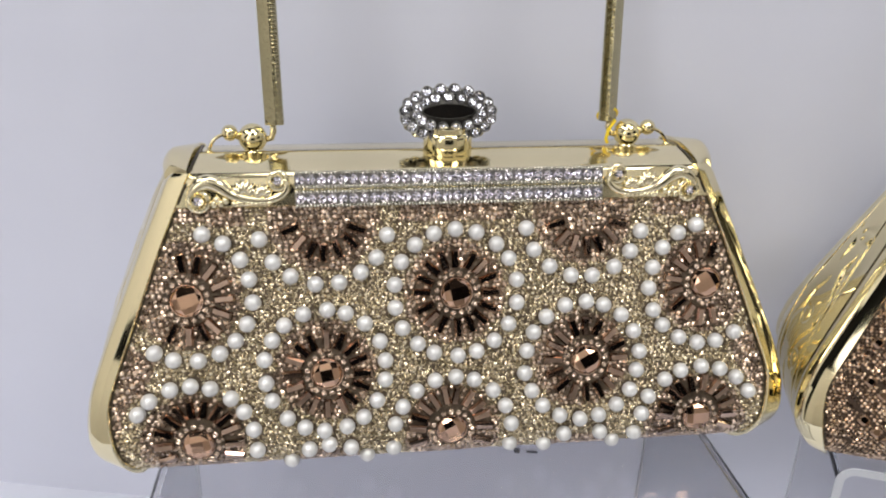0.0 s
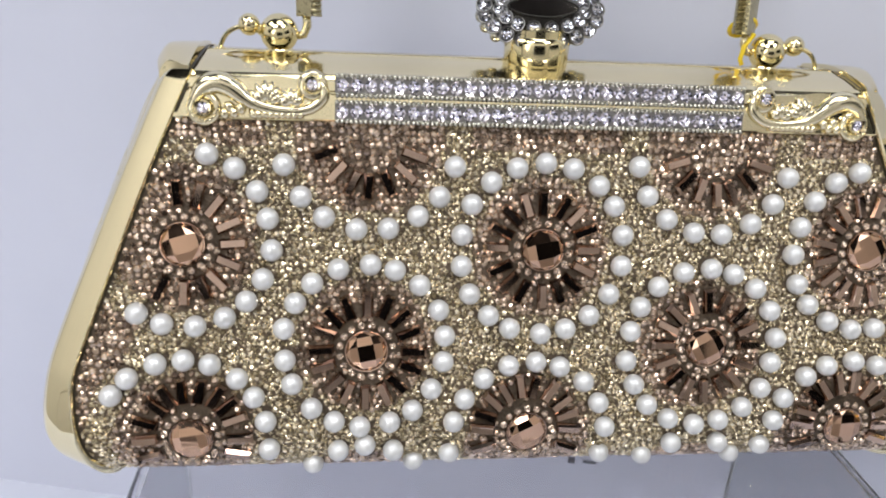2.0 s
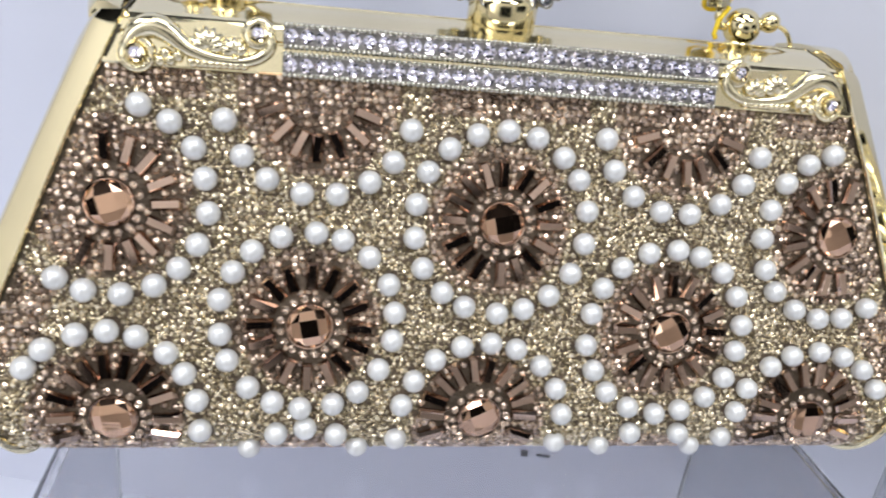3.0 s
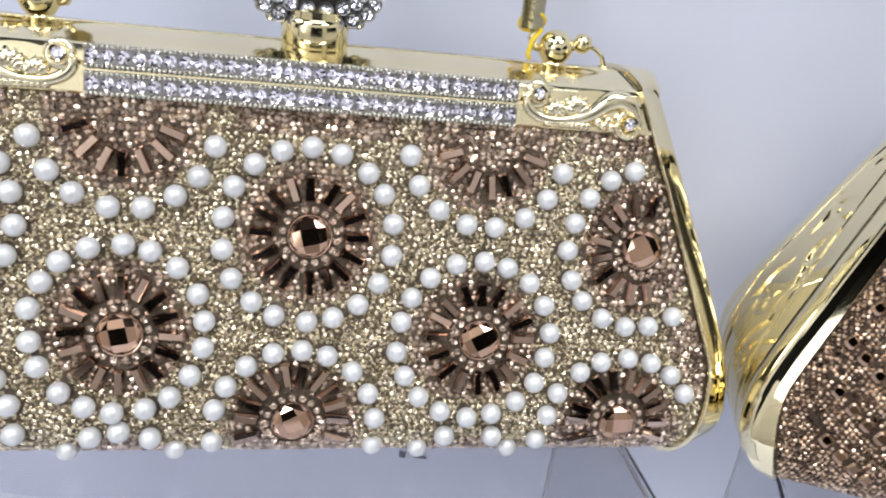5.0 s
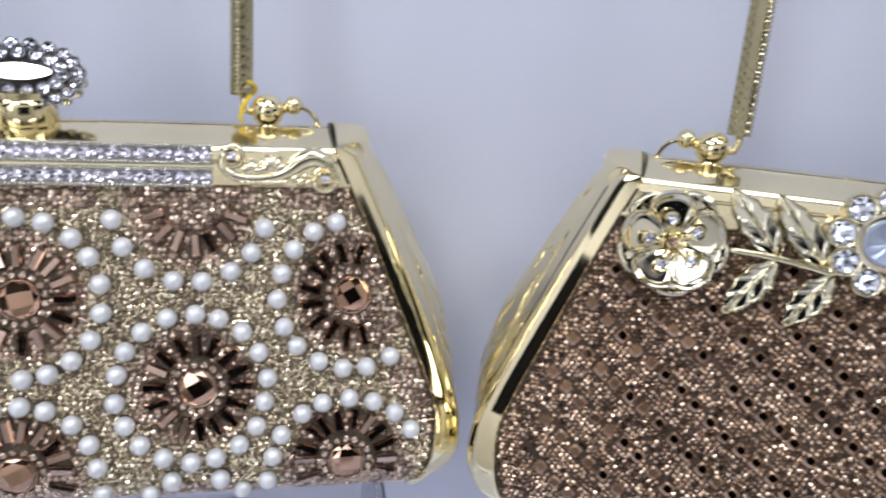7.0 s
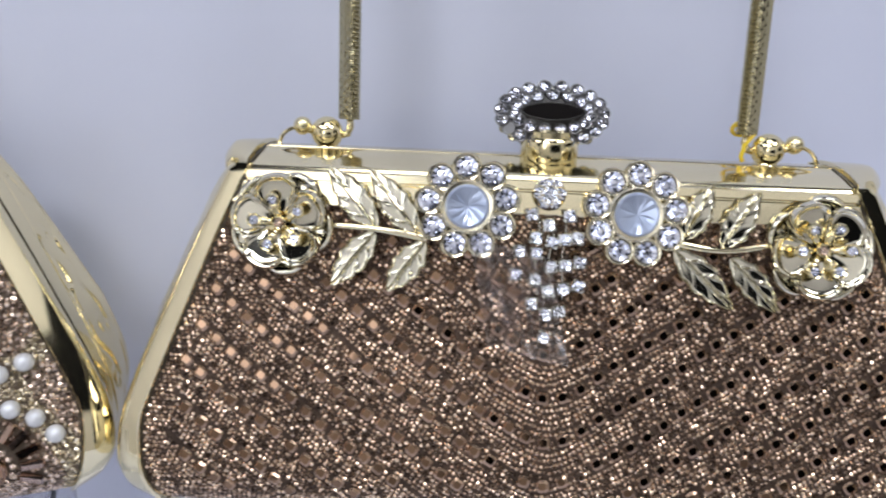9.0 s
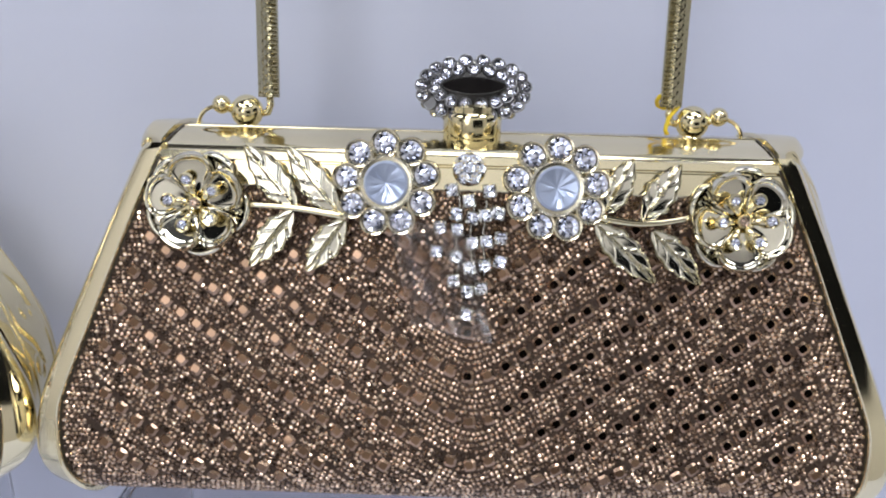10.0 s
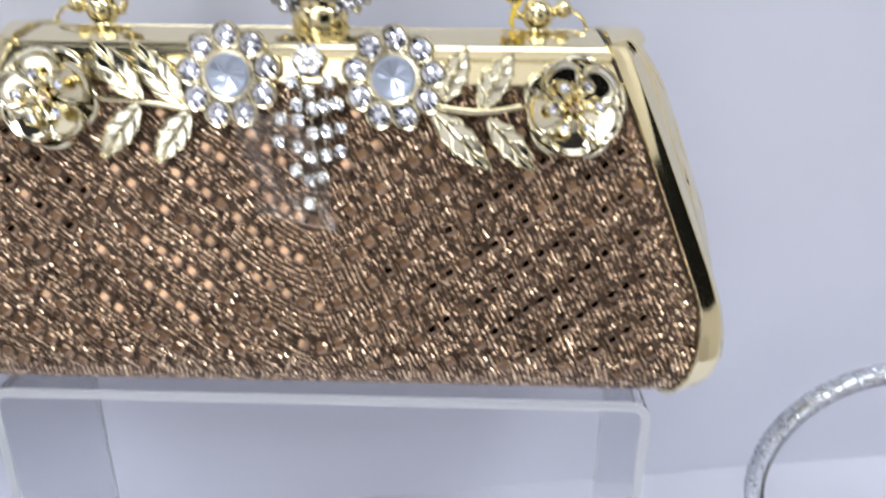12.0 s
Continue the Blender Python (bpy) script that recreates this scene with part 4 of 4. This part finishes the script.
def petal_flower(bag, cx, cz, spin, stamens, first):
    """A five-petalled metal flower with stones on its stamens."""
    v, f = lathe([(0.0050, 0), (0.0058, 0.0016), (0.0052, 0.0022), (0.0030, 0.0012), (0.0006, 0.0010)], 24)
    fl = part("metal_flower", mesh_of("flower_base", v, f, GOLD_RICH, True, 60), bag, on_front(cx, cz, 0.0012, spin), "gold metal flower with cupped petals in two rows")

    def petal_mesh(reach, span, rise, lip):
        """A cupped petal: a shallow dish with a rolled edge."""
        n, m = 26, 27
        top = []
        for i in range(n):
            u = i / (n - 1)
            for j in range(m):
                w = 2 * j / (m - 1) - 1
                edge = reach * (1 - 0.24 * abs(w) ** 2.8)
                rad = 0.0030 + (edge - 0.0030) * u
                climb = rise * u ** 1.3 + 0.0008 * math.exp(-((u - 0.90) / 0.07) ** 2) - lip * max(0.0, (u - 0.90) / 0.10) ** 2
                hollow = -0.0005 * w * w + 0.0005 * u * math.exp(-((abs(w) - 0.92) / 0.08) ** 2)
                a = radians(span) * w * (0.80 + 0.20 * math.sin(math.pi * min(1.0, 0.62 * u + 0.1)))
                top.append((rad * math.cos(a), rad * math.sin(a), 0.0006 + climb + hollow))
        k = n * m
        verts = top + [(x, y, z - 0.0006) for x, y, z in top]
        faces = grid_faces(n, m) + [tuple(k + i for i in g)[::-1] for g in grid_faces(n, m)]
        edge = list(range(m)) + [i * m + m - 1 for i in range(1, n)] + [(n - 1) * m + j for j in range(m - 2, -1, -1)] + [i * m for i in range(n - 2, 0, -1)]
        for a, b in zip(edge, edge[1:] + edge[:1]):
            faces.append((a, k + a, k + b, b))
        return mesh_of("petal", verts, faces, PETAL_GOLD, True, 60)

    outer, inner = petal_mesh(0.0138, 34, 0.0008, 0.0007), petal_mesh(0.0128, 36, 0.0016, 0.0009)
    for q in range(5):
        part("petal", outer, fl, pose(0, 0, 0.0, 0, 0, 72 * q + 54))
        part("petal", inner, fl, pose(0, 0, 0.0020, rng.uniform(3, 7), rng.uniform(-2, 2), 72 * q + 18 + rng.uniform(-3, 3)))
    gem = crystal_mesh(0.00135, 10, CRYSTAL)
    v, f = bezel(0.00135, 0.0004, 0.0012, 14)
    cup = mesh_of("cup", v, f, GOLD_RICH, True, 40)
    for q in range(stamens):
        a = radians(360 / stamens * q + first)
        ca, sa = math.cos(a), math.sin(a)
        v, f = tube([(0.001 * ca, 0.001 * sa, 0.0016), (0.0028 * ca, 0.0028 * sa, 0.0026), (0.0060 * ca, 0.0060 * sa, 0.0044)], [0.0011, 0.0009, 0.0012], 8, 1.0, (0, 0, 1))
        part("stamen", mesh_of("stamen", v, f, GOLD_RICH, True), fl)
        m = pose(0.0061 * ca, 0.0061 * sa, 0.0050) @ Matrix.Rotation(radians(-14), 4, Vector((-sa, ca, 0)))
        part("cup", cup, fl, m)
        part("rhinestone", gem, fl, m @ Matrix.Translation((0, 0, 0.0007)))
    m = pose(0, 0, 0.0026)
    part("cup", cup, fl, m)
    part("rhinestone", mesh_of("rhinestone", *brilliant(0.00135, 10), CHAMPAGNE), fl, m @ Matrix.Translation((0, 0, 0.0007)))


def leaf(length, width):
    """A veined leaf along +x with a serrated edge and a groove down the middle."""
    n, m = 64, 41
    verts = []
    for i in range(n):
        u = i / (n - 1)
        half = 1.05 * width * (math.sin(math.pi * min(1, u * 0.96 + 0.03)) ** 0.75) * (1 - 0.35 * u)
        saw = 1 + 0.08 * math.sin(u * 28)
        for j in range(m):
            w = 2 * j / (m - 1) - 1
            aw = abs(w)
            phase = (u * 3.6 - aw * 0.95 + (0.4 if w < 0 else 0.0)) % 1.0
            vein = 0.0006 * math.exp(-((phase - 0.5) / 0.075) ** 2) * (0.06 < aw < 0.92) * (0.6 + 0.4 * math.sin(19 * u + 7 * w))
            lip = 0.0011 * math.exp(-((aw - 0.94) / 0.07) ** 2) * (0.8 + 0.2 * math.sin(u * 37 + 3 * w))
            mid = 0.0013 * math.exp(-(w / 0.085) ** 2)
            verts.append((length * u, half * saw * w, 0.0003 + 0.0003 * math.sin(math.pi * u) + vein + mid + lip))
    k = n * m
    verts += [(x, y, z - 0.0006) for x, y, z in verts]
    faces = grid_faces(n, m) + [tuple(k + i for i in g)[::-1] for g in grid_faces(n, m)]
    edge = [j for j in range(m)] + [i * m + m - 1 for i in range(1, n)] + [(n - 1) * m + j for j in range(m - 2, -1, -1)] + [i * m for i in range(n - 2, 0, -1)]
    for a, b in zip(edge, edge[1:] + edge[:1]):
        faces.append((a, k + a, k + b, b))
    return verts, faces


def branch(bag, ends, leaves, sag):
    """A twig from rosette to flower with four leaves; leaves are given by foot and tip."""
    (xa, za), (xb, zb) = ends
    pts = [front(xa + (xb - xa) * q, za + (zb - za) * q - sag * math.sin(q * math.pi), 0.0030) for q in [i / 14 for i in range(15)]]
    v, f = tube(pts, [0.0011 - 0.0004 * i / 14 for i in range(15)], 8, 0.8, (0, NY, NZ))
    tw = part("twig", mesh_of("twig", v, f, GOLD, True), bag, label="gold twig with four veined leaves")
    for x0, z0, x1, z1, wd in leaves:
        dx, dz = x1 - x0, (z1 - z0) / math.cos(LEAN)
        v, f = leaf(math.hypot(dx, dz), wd)
        part("leaf", mesh_of("leaf", v, f, LEAF_METAL, True, 55), tw, on_front(x0, z0, 0.0024, math.degrees(math.atan2(dz, dx))))


def rosette(bag, cx, cz, spin):
    """A large opal stone in a gold ring with nine crystals round it."""
    v, f = bezel(0.0055, 0.0015, 0.0034, 40)
    ro = part("rosette", mesh_of("rosette", v, f, GOLD_PALE, True, 40), bag, on_front(cx, cz, 0.0012, spin), "rosette of nine crystals round an opal stone")
    # a cone of narrow facets under a low rim
    n, r = 28, 0.0055
    verts = [(0, 0, 0.10 * r)]
    for q, z, dz in ((0.45, 0.19, 0.016), (0.90, 0.30, 0.012), (1.0, 0.20, 0.0), (1.0, -0.2, 0.0)):
        verts += [(r * q * math.cos(2 * math.pi * k / n), r * q * math.sin(2 * math.pi * k / n), r * (z + dz * rng.uniform(-1, 1) * 1.6)) for k in range(n)]
    faces = [(0, 1 + k, 1 + (k + 1) % n) for k in range(n)]
    faces += [tuple(1 + i for i in g) for g in grid_faces(4, n, True)]
    faces = [g if len(g) == 3 else g[::-1] for g in faces]
    part("opal_stone", mesh_of("opal_stone", verts, faces, OPAL), ro, pose(0, 0, 0.0026))
    gem = crystal_mesh(0.0031, 14, CRYSTAL)
    v, f = bezel(0.0031, 0.0007, 0.0026, 24)
    cupm = mesh_of("cup", v, f, GOLD_PALE, True, 40)
    for k in range(9):
        a = radians(40 * k)
        m = pose(0.0099 * math.cos(a), 0.0099 * math.sin(a), 0.0)
        part("cup", cupm, ro, m)
        part("crystal", gem, ro, m @ pose(0, 0, 0.0016, 0, 0, rng.uniform(0, 30)))


petal_flower(bag2, -0.0676, 0.0760, 8, 5, 23)
petal_flower(bag2, 0.0682, 0.0752, 30, 6, 33)
branch(bag2, ((-0.0300, 0.0736), (-0.0545, 0.0760)),
       [(-0.0430, 0.0760, -0.0556, 0.0902, 0.0046), (-0.0320, 0.0745, -0.0450, 0.0900, 0.0046), (-0.0435, 0.0745, -0.0540, 0.0610, 0.0044), (-0.0305, 0.0728, -0.0397, 0.0602, 0.0044)], -0.0006)
branch(bag2, ((0.0333, 0.0752), (0.0555, 0.0757)),
       [(0.0345, 0.0765, 0.0407, 0.0895, 0.0042), (0.0440, 0.0748, 0.0524, 0.0884, 0.0044), (0.0325, 0.0735, 0.0474, 0.0598, 0.0046), (0.0465, 0.0722, 0.0586, 0.0596, 0.0042)], 0.0014)
rosette(bag2, -0.0201, 0.0820, 93)
rosette(bag2, 0.0222, 0.0818, 88)

# the tassel: a round cluster and strings of square-set stones
tassel = part("tassel", mesh_of("tassel_back", *lathe([(0.0038, 0), (0.0042, 0.0012), (0.0030, 0.0030)], 20), GOLD, True, 40), bag2, on_front(0.0004, 0.0858, 0.0012), "hanging tassel of square-set rhinestones")
inv = on_front(0.0004, 0.0858, 0.0012).inverted()
gem = crystal_mesh(0.00165, 10, DIAMOND)
bm = bmesh.new()
bmesh.ops.create_cube(bm, size=1.0)
bmesh.ops.scale(bm, vec=(0.0034, 0.0034, 0.0014), verts=bm.verts)
bmesh.ops.bevel(bm, geom=bm.edges[:], offset=0.0003, segments=1, affect="EDGES")
seat = from_bm("setting", bm, SILVER)
for k in range(7):
    a = 2 * math.pi * k / 6
    r = 0.0 if k == 6 else 0.0026
    part("rhinestone", gem, tassel, pose(r * math.cos(a), r * math.sin(a), 0.0032 if k == 6 else 0.0026))
STRING = [(500, 215), (620, 215), (555, 247), (515, 290), (568, 302), (608, 292), (648, 285), (465, 335), (520, 340), (568, 382), (614, 376), (660, 364),
          (455, 412), (518, 425), (563, 462), (611, 452), (660, 440), (513, 505), (558, 537), (602, 527), (558, 612)]
for a, b in STRING:
    x, z = 0.0011 + (a - 562) * 7.76e-5, 0.0820 - (b - 198) * 7.5e-5
    m = inv @ on_front(x, z, 0.0040, rng.uniform(-12, 12), (rng.uniform(-10, 10), rng.uniform(-10, 10)))
    part("setting", seat, tassel, m)
    part("rhinestone", gem, tassel, m @ pose(0, 0, 0.0006))
wires = []
for x in (-0.0020, 0.0014, 0.0046):
    wires.append(tube([inv @ front(x + 0.0004 * math.sin(q * 9), 0.080 - 0.020 * q, 0.0034) for q in [i / 10 for i in range(11)]], 0.00025, 6, 1.0, (0, 0, 1)))
v, f = merged(wires)
part("wire", mesh_of("wire", v, f, SILVER, True), tassel)

# a scrap of clear film hanging beside the tassel
n = 14
verts = []
for h in (0.0, 0.0002):
    for i in range(n):
        for j in range(n):
            u, w = i / (n - 1), j / (n - 1)
            lift = 0.0052 + 0.0012 * math.sin(5 * u + 2 * w) + 0.0008 * math.sin(9 * w - 4 * u) - 0.0022 * u
            verts.append(front(-0.0195 + 0.021 * w + 0.006 * u, 0.0745 - 0.0270 * u - 0.004 * w, lift + h))
faces = grid_faces(n, n) + [tuple(n * n + i for i in g)[::-1] for g in grid_faces(n, n)]
edge = list(range(n)) + [i * n + n - 1 for i in range(1, n)] + [(n - 1) * n + j for j in range(n - 2, -1, -1)] + [i * n for i in range(n - 2, 0, -1)]
faces += [(a, n * n + a, n * n + b, b) for a, b in zip(edge, edge[1:] + edge[:1])]
film_ob = part("protective_film", mesh_of("protective_film", verts, faces, FILM, True, 40), bag2, label="scrap of clear crinkled plastic film")
film_ob.visible_shadow = False

# pyramid stones in wavy chevron rows, small round stones between them
def pyramid(s):
    """A low square stone with cut corners and a table set a little off its middle."""
    h, c = s * 0.50, 0.62
    outer = [(s, -s * c), (s, s * c), (s * c, s), (-s * c, s), (-s, s * c), (-s, -s * c), (-s * c, -s), (s * c, -s)]
    inner = [(0.62 * x - 0.05 * s, 0.58 * y + 0.09 * s) for x, y in outer]
    v = [(x, y, 0) for x, y in outer] + [(x, y, h * 0.3) for x, y in outer] + [(x, y, h) for x, y in inner]
    q = grid_faces(3, 8, True) + [tuple(16 + k for k in range(8))]
    return v, q


def wave(x, k):
    """Height of the k-th row at x: falling towards the middle, rounder in the lower rows."""
    ax = abs(x - 0.002)
    a = 0.0015 + 0.0014 * max(0, k)
    return 0.0560 - 0.0108 * k + math.sqrt((0.74 * ax) ** 2 + a * a) - a


v, f = pyramid(0.00162)
pyr = mesh_of("pyramid_stone", v, f, PYRAMID)
pyr.materials.append(TABLET)
pyr.polygons[16].material_index = 1
big = []
for k in range(-4, 11):
    x = -0.092
    while x < 0.092:
        z = wave(x, k) + 0.0005 * math.sin(x * 260 + k)
        if 0.0060 < z < PLATE_Z - 0.004 and abs(x) < inner_width(z) - 0.0045 and rng.random() < 0.97:
            slope = math.degrees(math.atan((wave(x + 0.001, k) - wave(x - 0.001, k)) / 0.002))
            big.append((x, z, slope))
        x += 0.0050 * math.cos(math.atan((wave(x + 0.001, k) - wave(x - 0.001, k)) / 0.002)) + rng.uniform(-0.0003, 0.0003)
big.sort(key=lambda p: p[1])
cells = {}
for x, z, slope in big:
    cells.setdefault((int(x // 0.006), int(z // 0.006)), []).append((x, z, 0.0015))
for x, z, slope in big[-300:]:
    part("pyramid_stone", pyr, bag2, on_front(x, z, 0.0003, slope + rng.uniform(-5, 5), (rng.uniform(-3.5, 3.5), rng.uniform(-3.5, 3.5))))
rest = []
v, f = pyramid(0.00162)
for x, z, slope in big[:-300]:
    m = on_front(x, z, 0.0003, slope + rng.uniform(-5, 5), (rng.uniform(-3.5, 3.5), rng.uniform(-3.5, 3.5)))
    rest.append(([m @ Vector(p) for p in v], f))
if rest:
    rv, rf = merged(rest)
    me = mesh_of("pyramid_ground", rv, rf, PYRAMID)
    me.materials.append(TABLET)
    for k in range(16, len(me.polygons), 17):
        me.polygons[k].material_index = 1
    ob = part("pyramid_ground", me, bag2)
    ob["kind"] = "stuff"
small = []
pitch = 0.00132


def in_field(x, z):
    """Inside the part of the front that the wavy rows fill; round it the stones stand in straight rows."""
    return 0.0062 < z < PLATE_Z - 0.0020 and abs(x) < inner_width(max(z, ZB)) - 0.0062


# straight rows along the edges
z, row = PLATE_Z - 0.0006, 0
while z > -0.0125:
    w = inner_width(front(0, z).z) - 0.0009
    n = int(2 * w / pitch)
    for k in range(n + 1):
        x = -w + 2 * w * (k + (0.5 if row % 2 else 0)) / n
        jx, jz = rng.uniform(-0.0001, 0.0001), rng.uniform(-0.0001, 0.0001)
        if x <= w and not in_field(x, z) and free(x + jx, z + jz, pitch / 2):
            small.append((x + jx, z + jz, rng.uniform(0.00064, 0.00074)))
    z -= pitch * 0.866
    row += 1
# seven rows to each wave, between the large stones and their neighbours
for k in range(-6, 12):
    for j in range(7):
        x = -0.106 + 0.5 * pitch * (j % 2)
        while x < 0.106:
            slope = math.atan((wave(x + 0.001, k) - wave(x - 0.001, k)) / 0.002)
            z = wave(x, k) + 0.0005 * math.sin(x * 260 + k) - 0.0108 * j / 7
            jx, jz = rng.uniform(-0.00016, 0.00016), rng.uniform(-0.00016, 0.00016)
            if in_field(x, z) and free(x + jx, z + jz, pitch / 2):
                small.append((x + jx, z + jz, rng.uniform(0.00064, 0.00074)))
            x += pitch * math.cos(slope)
scatter_stones(bag2, small, CHATON, "rhinestone_ground", "tiny rose and champagne rhinestones", 13, (0.0, 0.03), 6)

# ---- at the end of the table ----
hoop = thing("hoop_handle", Matrix.Translation((0.4217, -0.0943, 0)) @ pose(0, 0, 0, 0, 0, -21), "silver glitter-covered hoop handle standing on the table", "handle")
pts, zc, rh = [], -0.0745, 0.0475
for i in range(61):
    a = radians(-90 + 360 * i / 60)
    pts.append((rh * math.cos(a), 0, max(zc + rh * math.sin(a), TABLE_Z)))
v, f = tube(pts, 0.0028, 12, 1.3, (0, 1, 0))
part("core", mesh_of("core", v, f, STRASS, True), hoop)
v, f = tube([(x * 0.955, y, zc + (z - zc) * 0.955 if z > TABLE_Z + 0.004 else z) for x, y, z in pts], 0.0017, 10, 1.5, (0, 1, 0))
part("lining", mesh_of("lining", v, f, SEAM, True), hoop, label="dark inner lining")
chips = []
v0, f0 = chaton(0.0007, 6)
for i in range(2600):
    a = radians(360 * rng.random())
    b = 2 * math.pi * rng.random()
    d = Vector((math.cos(a), 0, math.sin(a)))
    nrm = d * math.cos(b) + Vector((0, 1, 0)) * math.sin(b)
    p = Vector((0, 0, zc)) + d * (rh + 0.0027 * math.cos(b)) + Vector((0, 0.0035 * math.sin(b), 0))
    m = Matrix.Translation(p) @ nrm.to_track_quat("Z", "Y").to_matrix().to_4x4() @ pose(0, 0, 0, rng.uniform(-15, 15), rng.uniform(-15, 15))
    if math.cos(b) > -0.35 and p.z > TABLE_Z + 0.001:
        chips.append(([m @ Vector(q) for q in v0], f0))
v, f = merged(chips)
ob = part("glitter", mesh_of("glitter", v, f, STRASS), hoop)
ob["kind"] = "stuff"

# small dark print low on the board, seen through the riser
mark = frame_wall @ Matrix.Translation((0.0145, -0.0004, -0.0715))
label = thing("printed_mark", mark, "small black print on the white board", "print")
for x, w, h in ((0.0, 0.0026, 0.0028), (0.0070, 0.0052, 0.0010)):
    bm = bmesh.new()
    bmesh.ops.create_cube(bm, size=1.0)
    bmesh.ops.scale(bm, vec=(w, 0.0003, h), verts=bm.verts)
    part("bar", from_bm("bar", bm, INK, False), label, Matrix.Translation((x, 0, 0)))
